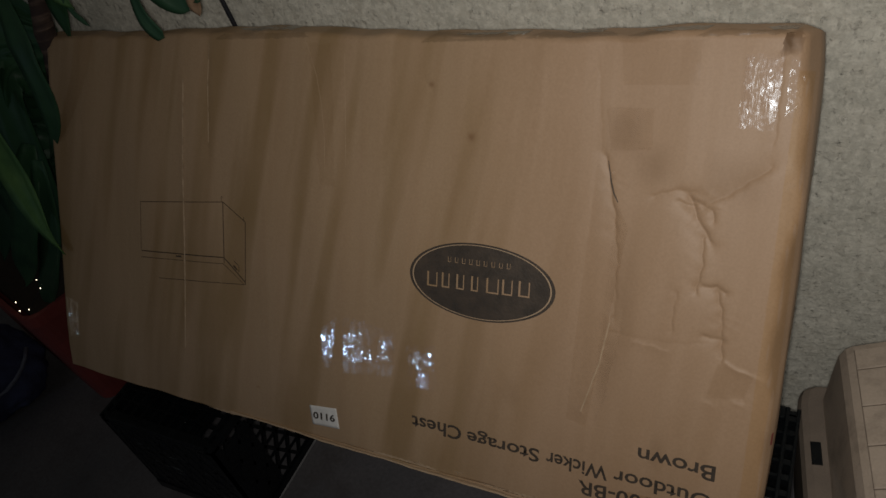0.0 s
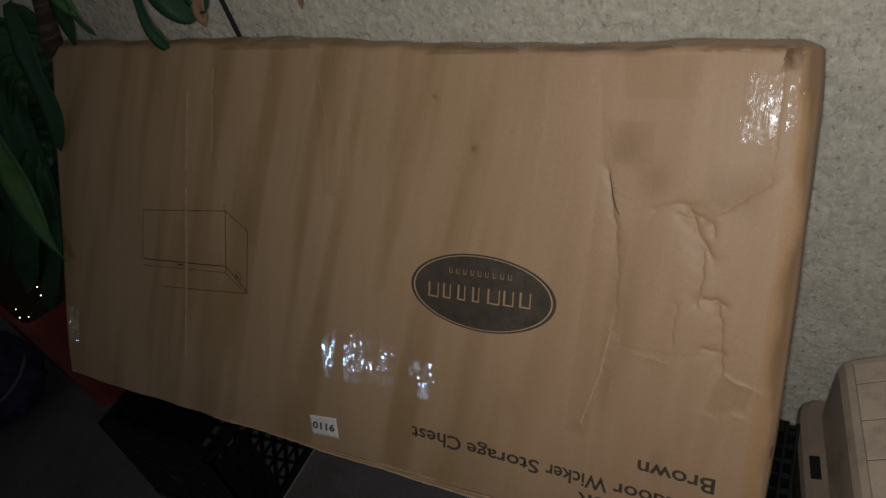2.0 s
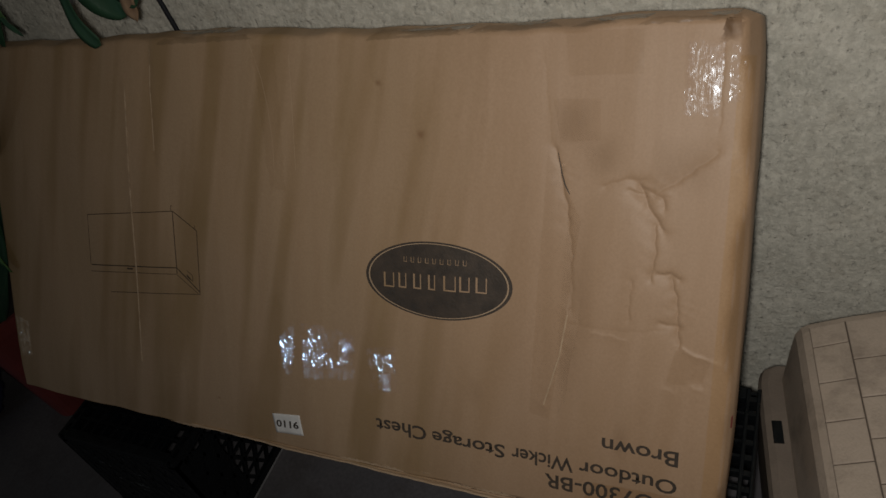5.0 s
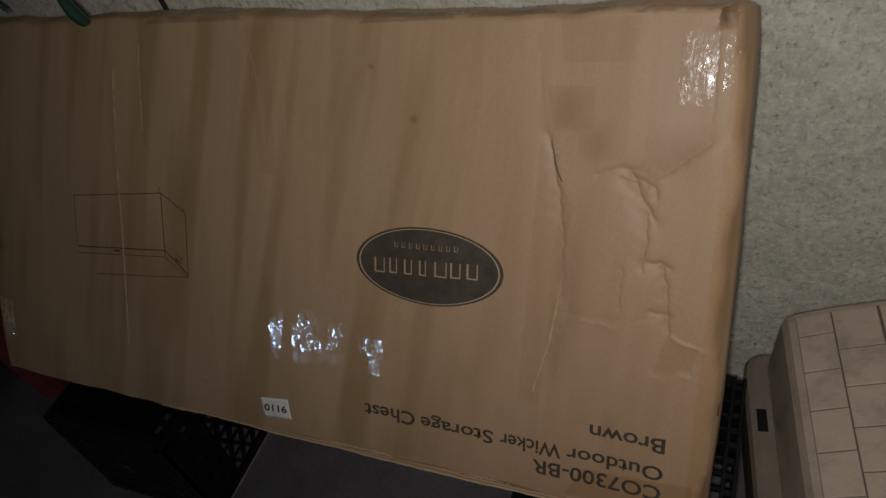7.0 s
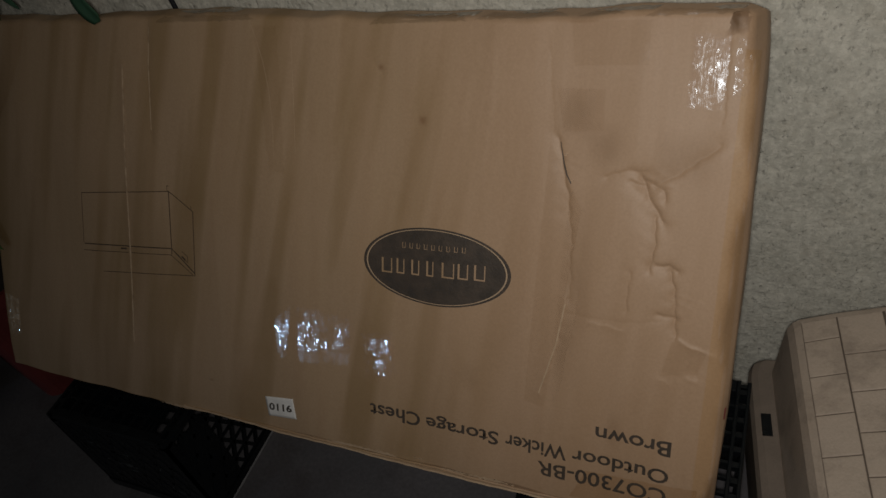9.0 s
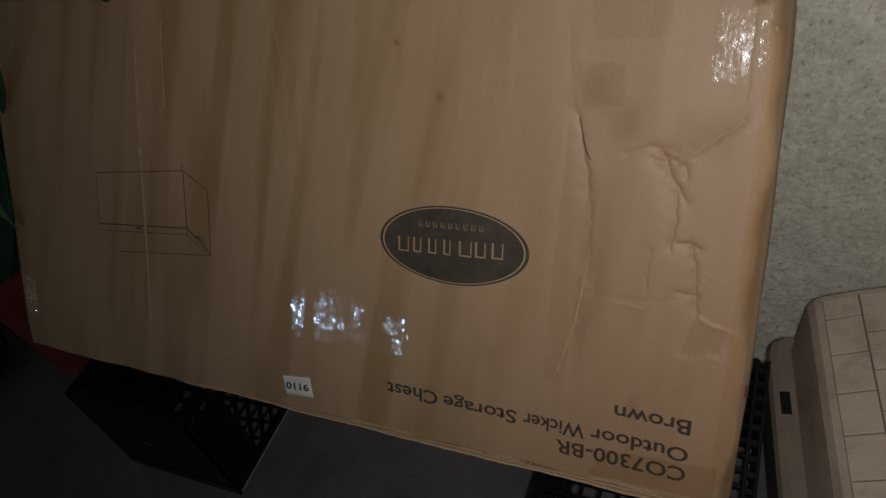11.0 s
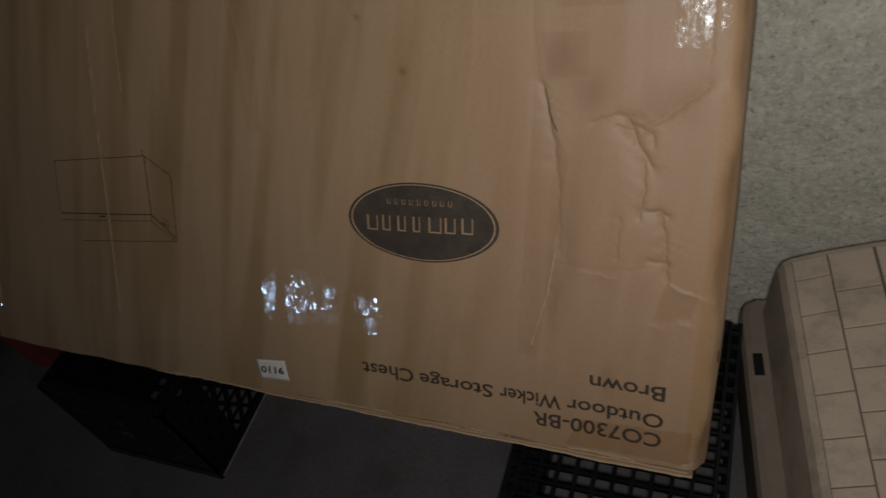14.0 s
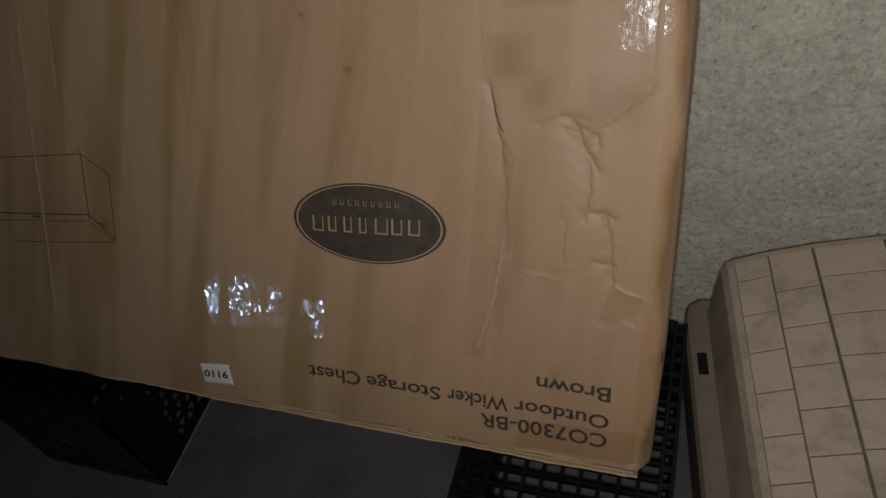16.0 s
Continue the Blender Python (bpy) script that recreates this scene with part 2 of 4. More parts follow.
M_INK = plain("printing_ink", (0.045, 0.036, 0.028), 0.55, (0.075, 0.055, 0.04), 60, 260)
M_INK_FAINT = plain("faded_ink", (0.05, 0.034, 0.022), 0.6, (0.10, 0.065, 0.038), 40, 260)
# rubbed paper, and the highlight colour painted along the folds
M_PALE_KRAFT = plain("pale_kraft", (0.50, 0.37, 0.245), 0.6, (0.42, 0.29, 0.18), 60, 200)
M_PAPER = plain("label_paper", (0.86, 0.85, 0.83), 0.6, (0.70, 0.69, 0.67), 30, 300, 0.1)
M_BLACK = plain("black_plastic", (0.005, 0.0065, 0.008), 0.30, (0.008, 0.010, 0.012), 25, 60, 0.5, 0.32)
M_LIT_LIP = plain("lit_lip_grey", (0.42, 0.42, 0.43), 0.4, (0.22, 0.22, 0.23), 30, 150)
M_GLINT_GREY = plain("glint_grey", (0.13, 0.145, 0.155), 0.5, (0.07, 0.08, 0.085), 90, 200)
M_TAN = weathered_plastic()
M_TAN_DARK = plain("brown_plastic", (0.255, 0.21, 0.17), 0.5, (0.19, 0.155, 0.125), 14, 240, 0.3, 0.35)
M_GRIME = plain("joint_dirt", (0.15, 0.12, 0.095), 0.8, (0.085, 0.068, 0.053), 40, 200)
M_POT = plain("red_clay", (0.25, 0.046, 0.040), 0.6, (0.18, 0.036, 0.032), 12, 120)
M_SOIL = plain("potting_soil", (0.03, 0.022, 0.016), 0.95, (0.05, 0.036, 0.025), 60, 200, 0.8)
M_LEAF = leaf_material()
M_LEAF_LIGHT = leaf_material("pale_leaf", (0.06, 0.16, 0.05), (0.12, 0.24, 0.07))
M_DRY = plain("dry_leaf", (0.30, 0.20, 0.12), 0.8, (0.20, 0.12, 0.07), 60, 200)
M_TRUNK = ringed_bark()
M_NAVY = plain("navy_cloth", (0.026, 0.033, 0.085), 0.85, (0.048, 0.060, 0.14), 30, 260, 0.5)
M_STRIPE = plain("stripe_cloth", (0.16, 0.18, 0.24), 0.8, (0.10, 0.11, 0.16), 60, 220)
M_CABLE = plain("cable_rubber", (0.012, 0.013, 0.02), 0.5)
M_GLOW_DOT, _nt, _p = material("glow_dot")
_p.inputs["Emission Color"].default_value = (1.0, 0.86, 0.6, 1)
_p.inputs["Emission Strength"].default_value = 4.0


# ---- building helpers ----
def mesh_from(name, verts, faces, smooth=False):
    me = bpy.data.meshes.new(name)
    me.from_pydata([tuple(v) for v in verts], [], [tuple(f) for f in faces])
    me.update()
    if smooth:
        me.polygons.foreach_set("use_smooth", [True] * len(me.polygons))
    return me


def bm_mesh(name, bm, smooth=False):
    bmesh.ops.recalc_face_normals(bm, faces=bm.faces)
    me = bpy.data.meshes.new(name)
    bm.to_mesh(me)
    bm.free()
    if smooth:
        me.polygons.foreach_set("use_smooth", [True] * len(me.polygons))
    return me


def part(name, data, mat, parent=None, label="", at=None):
    """One mesh object, under a thing or a part."""
    if isinstance(data, bmesh.types.BMesh):
        data = bm_mesh(name, data)
    if mat and not data.materials:
        data.materials.append(mat)
    ob = new(name, data)
    if parent:
        ob.parent = parent
    if at is not None:
        ob.matrix_basis = at
    if label:
        tagged(ob, label)
    return ob


def thing(name, m, label, category, group="", kind=""):
    ob = new(name)
    ob.empty_display_size = 0.1
    ob.matrix_basis = m
    return tagged(ob, label, category, group, kind)


def add_box(bm, lo, hi, bevel=0.0):
    size = [b - a for a, b in zip(lo, hi)]
    mid = [(a + b) / 2 for a, b in zip(lo, hi)]
    made = bmesh.ops.create_cube(bm, size=1, matrix=Matrix.Translation(mid) @ Matrix.Diagonal((*size, 1)))
    if bevel:
        edges = list({e for v in made["verts"] for e in v.link_edges})
        bmesh.ops.bevel(bm, geom=edges, offset=bevel, segments=2, affect="EDGES", profile=0.5)
    return bm


def add_bar(bm, a, b, width, depth, normal):
    """A straight bar from a to b, width across and depth along normal."""
    a, b, n = Vector(a), Vector(b), Vector(normal).normalized()
    d = (b - a).normalized()
    s = d.cross(n).normalized() * width / 2
    n = n * depth / 2
    v = [bm.verts.new(p + i * s + j * n) for p in (a, b) for i, j in ((-1, -1), (1, -1), (1, 1), (-1, 1))]
    for f in ((0, 1, 2, 3), (7, 6, 5, 4), (0, 4, 5, 1), (1, 5, 6, 2), (2, 6, 7, 3), (3, 7, 4, 0)):
        bm.faces.new([v[i] for i in f])


def grid_faces(nu, nv, off=0):
    return [(off + j * nu + i, off + j * nu + i + 1, off + (j + 1) * nu + i + 1, off + (j + 1) * nu + i) for j in range(nv - 1) for i in range(nu - 1)]


def tube(points, radii, sides=10):
    """Verts and faces of a tube with closed ends."""
    verts, faces = [], []
    pts = [Vector(p) for p in points]
    for k, p in enumerate(pts):
        d = (pts[min(k + 1, len(pts) - 1)] - pts[max(k - 1, 0)]).normalized()
        a = d.orthogonal().normalized() if abs(d.z) < 0.95 else Vector((1, 0, 0)).cross(d).normalized()
        b = d.cross(a)
        verts += [p + radii[k] * (math.cos(t) * a + math.sin(t) * b) for t in (2 * math.pi * i / sides for i in range(sides))]
    for k in range(len(pts) - 1):
        faces += [(k * sides + i, k * sides + (i + 1) % sides, (k + 1) * sides + (i + 1) % sides, (k + 1) * sides + i) for i in range(sides)]
    faces += [tuple(range(sides))[::-1], tuple(range((len(pts) - 1) * sides, len(pts) * sides))]
    return verts, faces


# ---- ground and wall ----
bm = bmesh.new()
add_box(bm, (-30, -40, -0.3), (30, 0.25, 0))
tagged(part("ground", bm, M_FLOOR), "dark stained concrete patio floor", "floor", kind="structure")

# the wall: a plain slab, with a trowelled stucco coat where the light falls
bm = bmesh.new()
add_box(bm, (-6, 0.012, 0), (7, 0.22, 3.2))
wall = tagged(part("wall_north", bm, M_STUCCO), "grey-beige rough stucco house wall", "wall", kind="structure")


def stucco_coat(x0, x1, z0, z1, step):
    nx, nz = int((x1 - x0) / step) + 1, int((z1 - z0) / step) + 1
    verts = []
    for j in range(nz):
        for i in range(nx):
            x, z = x0 + i * step, z0 + j * step
            p = Vector((x, 0, z))
            rough = 0.36 + 1.0 * max(0, min(1, 0.45 + 1.5 * noise.noise(p * 6 + Vector((3, 0, 1))) + 0.8 * noise.noise(p * 19)))
            lump = noise.noise(p * 48) + 0.75 * noise.noise(p * 105)
            flat = 0.6 * noise.noise(p * 11)
            h = max(-1.5, min(0.35, (lump * 1.15 + 0.15) * rough + flat))
            verts.append((x, -0.0027 * h, z))
    return mesh_from("stucco_coat", verts, grid_faces(nx, nz), True)


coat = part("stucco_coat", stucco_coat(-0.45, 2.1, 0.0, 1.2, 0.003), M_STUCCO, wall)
bm = bmesh.new()
for lo, hi in (((-6, 0.0, 0), (-0.45, 0.012, 3.2)), ((2.1, 0.0, 0), (7, 0.012, 3.2)), ((-0.45, 0.0, 1.2), (2.1, 0.012, 3.2))):
    add_box(bm, lo, hi)
part("stucco_coat", bm, M_STUCCO, wall)

# ---- the large carton, leaning on the wall ----
LEAN_BACK, DEPTH = 33.0, 0.18
X0, X1, H = -0.006, 1.281, 0.652
box_pose = pose(0, -0.505, 0.38, -LEAN_BACK, 0, 0)
carton = thing("cardboard_box", box_pose, "large brown corrugated carton leaning on the stucco wall, worn and taped", "box")

# creases and dents: points (x, z), height towards the viewer, half width
CREASES = [
    ([(0.3432, 0.572), (0.336, 0.40), (0.321, 0.10)], 0.0030, 0.0030),
    ([(0.400, 0.64), (0.3955, 0.56), (0.3950, 0.45)], -0.0035, 0.006),
    ([(0.596, 0.63), (0.602, 0.54), (0.606, 0.36)], 0.0012, 0.008),
    ([(0.655, 0.62), (0.66, 0.42)], 0.0008, 0.006),
    ([(0.97, 0.63), (0.969, 0.54), (0.955, 0.42)], 0.0014, 0.005),
    ([(1.04, 0.61), (1.052, 0.50)], -0.0008, 0.004),
    ([(1.057, 0.492), (1.066, 0.456), (1.074, 0.417), (1.076, 0.403)], -0.0080, 0.0060),
    ([(1.078, 0.395), (1.082, 0.36), (1.084, 0.287)], -0.0040, 0.0050),
    ([(1.080, 0.287), (1.071, 0.223), (1.051, 0.150)], 0.0050, 0.007),
    ([(1.095, 0.30), (1.088, 0.223), (1.068, 0.140)], -0.0030, 0.010),
    ([(1.247, 0.493), (1.228, 0.476), (1.205, 0.458), (1.186, 0.446)], -0.0075, 0.0105),
    ([(1.120, 0.450), (1.145, 0.457), (1.166, 0.458)], -0.0050, 0.005),
    ([(1.150, 0.444), (1.164, 0.441)], -0.0050, 0.004),
    ([(1.163, 0.452), (1.170, 0.434), (1.178, 0.416), (1.192, 0.399)], -0.0120, 0.0075),
    ([(1.168, 0.447), (1.178, 0.444), (1.190, 0.436), (1.192, 0.426)], -0.0085, 0.0060),
    ([(1.183, 0.402), (1.184, 0.374), (1.181, 0.337)], -0.0080, 0.0050),
    ([(1.189, 0.346), (1.204, 0.346), (1.214, 0.340)], -0.0085, 0.0048),
    ([(1.206, 0.338), (1.212, 0.318), (1.213, 0.300), (1.216, 0.284), (1.218, 0.258)], -0.0095, 0.0058),
    ([(1.196, 0.283), (1.218, 0.281)], -0.0070, 0.005),
    ([(1.217, 0.258), (1.238, 0.246), (1.258, 0.242)], 0.0050, 0.0040),
    ([(1.252, 0.240), (1.249, 0.215)], -0.004, 0.005),
    ([(1.083, 0.268), (1.144, 0.266), (1.20, 0.275)], -0.0012, 0.003),
    ([(1.112, 0.260), (1.155, 0.256)], 0.0024, 0.003),
    ([(1.205, 0.20), (1.213, 0.196)], 0.0035, 0.009),
    ([(1.238, 0.205), (1.247, 0.206)], 0.0030, 0.008),
    ([(1.158, 0.330), (1.156, 0.283)], -0.0040, 0.004),
    ([(0.915, 0.185), (0.922, 0.168), (0.935, 0.160)], 0.0012, 0.004),
    ([(0.800, 0.578), (0.808, 0.570)], -0.003, 0.006),
    ([(0.872, 0.508), (0.873, 0.502)], -0.0022, 0.006),
    ([(1.246, 0.62), (1.247, 0.52)], -0.0018, 0.004),
    ([(1.235, 0.645), (1.252, 0.62), (1.262, 0.635)], -0.005, 0.007),
    ([(0.36, 0.30), (0.362, 0.24)], 0.0006, 0.004),
]


def face_relief(x, z):
    """How far the front of the carton lies behind its plane."""
    x, z = np.asarray(x, float), np.asarray(z, float)
    wx = x + 0.0007 * np.sin(z * 310 + 3 * np.sin(x * 70)) + 0.0008 * np.sin(z * 127 + x * 60)
    wz = z + 0.0007 * np.sin(x * 290 + 2 * np.sin(z * 80)) + 0.0008 * np.sin(x * 113 - z * 40)
    h = 0.0035 * np.sin(math.pi * (x - X0) / (X1 - X0)) * np.sin(math.pi * np.clip(z / H, 0, 1))
    h = h + 0.0011 * np.sin(x * 21 + 1.3 * np.sin(z * 5)) + 0.0007 * np.sin(x * 47 + z * 6 + 1)
    h = h + 0.0008 * np.sin(z * 17 + x * 3)
    for points, height, half in CREASES:
        d, side = np.full(x.shape, 9.0), np.zeros(x.shape)
        for (ax, az), (bx, bz) in zip(points, points[1:]):
            length = math.hypot(bx - ax, bz - az)
            k = np.clip(((wx - ax) * (bx - ax) + (wz - az) * (bz - az)) / length ** 2, 0, 1)
            far = np.hypot(wx - ax - k * (bx - ax), wz - az - k * (bz - az))
            off = ((wx - ax) * (bz - az) - (wz - az) * (bx - ax)) / length
            side = np.where(far < d, off / np.maximum(far, 1e-6), side)
            d = np.minimum(d, far)
        # one flank of a fold is steep, the other runs out slowly
        h = h + 0.34 * height * np.exp(-d / (half * (1.1 + 0.65 * np.clip(side, -1, 1))))
    # crumpled spots
    for cx, cz, r, deep in ((1.172, 0.440, 0.026, 0.0016), (1.186, 0.405, 0.014, 0.0012), (1.219, 0.295, 0.020, 0.0013), (1.244, 0.208, 0.020, 0.0012), (1.075, 0.46, 0.012, 0.0010), (1.062, 0.18, 0.016, 0.0008), (1.253, 0.632, 0.018, 0.0025)):
        near = np.exp(-((x - cx) ** 2 + (z - cz) ** 2) / r ** 2)
        ridge = np.abs(np.sin(110 * x + 60 * z + 2.9 * np.sin(90 * z + 400 * cx))) + 0.7 * np.abs(np.sin(140 * z - 70 * x + 2.6 * np.sin(105 * x + 300 * cz)))
        h = h + 0.25 * deep * near * (0.8 - ridge)
    # crushed edges: flattened at the top, rounded and then turned at the right
    top_gap, right_gap = top_line(x) - z, X1 - x
    crush = 0.0125 + 0.0012 * np.sin(x * 13 + 1) + 0.0012 * np.sin(x * 31) + 0.0008 * np.sin(x * 83)
    turn = 0.009 + 0.004 * np.sin(z * 19 + 2) + 0.002 * np.sin(z * 53)
    back = 2.3 * np.clip(crush - top_gap, 0, 0.02)
    back = np.maximum(back, 1.9 * np.clip(turn - right_gap, 0, 0.02) + 0.005 * np.clip(1 - right_gap / 0.034, 0, 1) ** 2)
    back = back + 0.006 * np.clip(1 - z / 0.14, 0, 1) ** 2
    for gap, r in ((x - X0, 0.006), (z - bottom_line(x), 0.008)):
        e = np.clip(gap, 0, r)
        back = np.maximum(back, r - np.sqrt(np.maximum(r * r - (r - e) ** 2, 0)))
    return back - h


def swell(x, z):
    """The right end bulges between its corners."""
    x, z = np.asarray(x, float), np.asarray(z, float)
    bulge = 0.0062 * np.sin(math.pi * np.clip(z / H, 0, 1)) ** 0.8 - 0.003 * np.clip((z - 0.60) / 0.05, 0, 1) ** 2
    return x + bulge * np.clip((x - 1.24) / (X1 - 1.24), 0, 1) ** 2


def top_line(x):
    x = np.asarray(x, float)
    flap = 0.007 * np.exp(-(((x - 0.49) / 0.10) ** 2)) - 0.005 * np.exp(-(((x - 0.90) / 0.16) ** 2))
    return H + flap + 0.0014 * np.sin(x * 23) + 0.0009 * np.sin(x * 61 + 1) - 0.006 * np.clip((x - 1.262) / 0.02, 0, 1)


def bottom_line(x):
    x = np.asarray(x, float)
    return -0.002 - 0.005 * np.exp(-(((x - 0.34) / 0.22) ** 2)) + 0.0014 * np.sin(x * 19 + 2) + 0.0008 * np.sin(x * 57)


def carton_body():
    ease = np.array([0, 0.001, 0.003, 0.006, 0.010, 0.015, 0.021])
    us = np.unique(np.round(np.r_[X0 + ease, np.linspace(X0 + 0.026, 1.04, 260), np.linspace(1.0410, X1 - 0.03, 215), X1 - 0.026, X1 - ease], 5))
    vs = np.unique(np.round(np.r_[ease / 0.65 * 0.9, np.linspace(0.03, 0.968, 400), 1 - ease / 0.65 * 0.9], 6))
    nu, nv = len(us), len(vs)
    gx, gv = np.meshgrid(us, vs)
    gz = bottom_line(gx) + gv * (top_line(gx) - bottom_line(gx))
    gy = face_relief(gx, gz)
    # the end faces bow a little, the corners are soft
    verts = list(zip(swell(gx, gz).ravel(), gy.ravel(), gz.ravel()))
    faces = grid_faces(nu, nv)
    rim = [i for i in range(nu)] + [j * nu + nu - 1 for j in range(1, nv)]
    rim += [(nv - 1) * nu + i for i in range(nu - 2, -1, -1)] + [j * nu for j in range(nv - 2, 0, -1)]
    last = rim
    for depth in (0.055, 0.08, 0.12, 0.16, DEPTH - 0.004, DEPTH):
        ring = []
        for i in rim:
            x, _, z = verts[i]
            bow = 0.004 * math.sin(math.pi * depth / DEPTH)
            cx, cz = (x - 0.64) / 0.64, (z - 0.325) / 0.325
            x += bow * (1 if cx > 0.97 else -1 if cx < -0.97 else 0) * (0.4 + 0.2 * math.sin(z * 31 + depth * 40) + 0.45 * min(1, max(0, (z - 0.42) / 0.16)))
            z += 0.5 * bow * (1 if cz > 0.94 else 0) * math.sin(x * 17 + depth * 60)
            if depth == DEPTH:
                x, z = 0.64 + (x - 0.64) * 0.995, 0.325 + (z - 0.325) * 0.992
            ring.append(len(verts))
            verts.append((x, depth, z))
        n = len(rim)
        faces += [(last[k], ring[k], ring[(k + 1) % n], last[(k + 1) % n]) for k in range(n)]
        last = ring
    faces.append(tuple(last))
    return mesh_from("body", verts, faces, True)


part("body", carton_body(), M_CARD, carton)


def on_face(verts, lift):
    """Lays (x, z) points on the carton's front, a little above it."""
    xs, zs = np.array([v[0] for v in verts]), np.array([v[1] for v in verts])
    return list(zip(swell(xs, zs), face_relief(xs, zs) - lift, zs))


def patch(name, corners, mat, lift, label="", step=0.004, ragged=0.0, parent=None, thick=0.0):
    """A four-cornered film or paper laid on the front; corners (x, z) from lower left round."""
    a, b, c, d = [np.array(p) for p in corners]
    nu = max(3, int(np.linalg.norm(b - a) / step) + 1)
    nv = max(3, int(np.linalg.norm(d - a) / step) + 1)
    pts = []
    for j in range(nv):
        for i in range(nu):
            u, v = i / (nu - 1), j / (nv - 1)
            p = (a * (1 - u) + b * u) * (1 - v) + (d * (1 - u) + c * u) * v
            edge = i in (0, nu - 1) or j in (0, nv - 1)
            pts.append(p + (np.array([random.uniform(-ragged, ragged), random.uniform(-ragged, ragged)]) if edge else 0))
    top = on_face(pts, lift)
    faces = grid_faces(nu, nv)
    if not thick:
        return part(name, mesh_from(name, top, faces, True), mat, parent or carton, label)
    low = [(x, y + thick, z) for x, y, z in top]
    n = len(top)
    rim = list(range(nu)) + [j * nu + nu - 1 for j in range(1, nv)] + [(nv - 1) * nu + i for i in range(nu - 2, -1, -1)] + [j * nu for j in range(nv - 2, 0, -1)]
    faces += [(r, rim[(k + 1) % len(rim)], rim[(k + 1) % len(rim)] + n, r + n)[::-1] for k, r in enumerate(rim)]
    return part(name, mesh_from(name, top + low, faces, True), mat, parent or carton, label)


def crinkled(corners, step, height, label="crinkled clear packing tape", mat=None, seed=0, lift=0.0006, lean=None):
    """Clear tape crumpled into small flat facets; corners (x, z) from lower left round."""
    rng = random.Random(seed)
    a, b, c, d = [np.array(p) for p in corners]
    nu = max(3, int(np.linalg.norm(b - a) / step) + 1)
    nv = max(3, int(np.linalg.norm(d - a) / (step * 1.5)) + 1)
    pts, rise = [], []
    for j in range(nv):
        for i in range(nu):
            u = (i + (rng.uniform(-0.42, 0.42) if 0 < i < nu - 1 else rng.uniform(-0.15, 0.15))) / (nu - 1)
            v = (j + (rng.uniform(-0.42, 0.42) if 0 < j < nv - 1 else rng.uniform(-0.15, 0.15))) / (nv - 1)
            pts.append((a * (1 - u) + b * u) * (1 - v) + (d * (1 - u) + c * u) * v)
            rise.append(rng.uniform(0, height))
    verts = [(x, y - r, z) for (x, y, z), r in zip(on_face(pts, lift), rise)]
    if lean:
        # stretched flat over the uneven paper, tilted so that it mirrors window_glow
        cx, cz = np.mean(pts, axis=0)
        tight = [lean[0] * (x - cx) + lean[1] * (z - cz) - r for (x, y, z), r in zip(verts, rise)]
        clear = min(y + r - k for (x, y, z), r, k in zip(verts, rise, tight))
        verts = [(x, clear + k, z) for (x, y, z), k in zip(verts, tight)]
    faces = []
    for p, q, r, t in grid_faces(nu, nv):
        faces += [(p, q, r), (p, r, t)] if rng.random() < 0.5 else [(p, q, t), (q, r, t)]
    return part("tape", mesh_from("tape", verts, faces), mat or M_CRINKLE, carton, label)


def flat_shape(name, outlines, mat, lift, label="", parent=None):
    """Flat printing: quads given as (x, z) corners."""
    verts, faces = [], []
    for quad in outlines:
        faces.append(tuple(range(len(verts), len(verts) + len(quad))))
        verts += quad
    return part(name, mesh_from(name, on_face(verts, lift), faces), mat, parent or carton, label)


def stroke(points, width, pieces=14):
    quads = []
    for (ax, az), (bx, bz) in zip(points, points[1:]):
        dx, dz = bx - ax, bz - az
        n = math.hypot(dx, dz)
        ox, oz = -dz / n * width / 2, dx / n * width / 2
        for k in range(pieces):
            s, e = k / pieces, (k + 1) / pieces
            p, q = (ax + dx * s, az + dz * s), (ax + dx * e, az + dz * e)
            quads.append([(p[0] - ox, p[1] - oz), (q[0] - ox, q[1] - oz), (q[0] + ox, q[1] + oz), (p[0] + ox, p[1] + oz)])
    return quads


def lettering(name, text, lower_left, upper_right, mat, lift, upside=False, parent=None, bold=0.0, tilt=0.0):
    """Printed words that fill the box between two corners (x, z) of the front."""
    data = bpy.data.curves.new(name, "FONT")
    data.body, data.size, data.resolution_u, data.offset = text, 1.0, 3, bold
    ob = new(name, data)
    bpy.context.view_layer.update()
    me = bpy.data.meshes.new_from_object(ob.evaluated_get(bpy.context.evaluated_depsgraph_get()))
    bpy.data.objects.remove(ob)
    bm = bmesh.new()
    bm.from_mesh(me)
    bpy.data.meshes.remove(me)
    co = np.array([v.co[:2] for v in bm.verts])
    lo, hi = co.min(0), co.max(0)
    q = (co - lo) / (hi - lo)
    if upside:
        q = 1 - q
    a, b = np.array(lower_left), np.array(upper_right)
    p = a + q * (b - a)
    p[:, 1] += tilt * q[:, 0]
    for v, place in zip(bm.verts, on_face([tuple(k) for k in p], lift)):
        v.co = place
    return part(name, bm, mat, parent or carton)


def oval(cx, cz, rx, rz, r0, r1, n=72):
    quads = []
    for k in range(n):
        t, s = 2 * math.pi * k / n, 2 * math.pi * (k + 1) / n
        quads.append([(cx + rx * r * math.cos(q), cz + rz * r * math.sin(q)) for r, q in ((r0, t), (r1, t), (r1, s), (r0, s))])
    return quads


# printing: the oval emblem with plain bars where its lettering stands
OX, OZ, RX, RZ = 0.8935, 0.3065, 0.111, 0.0552
emblem_quads = []
for k in range(12):
    emblem_quads += oval(OX, OZ, RX, RZ, max(k / 12, 0.001), (k + 1) / 12)
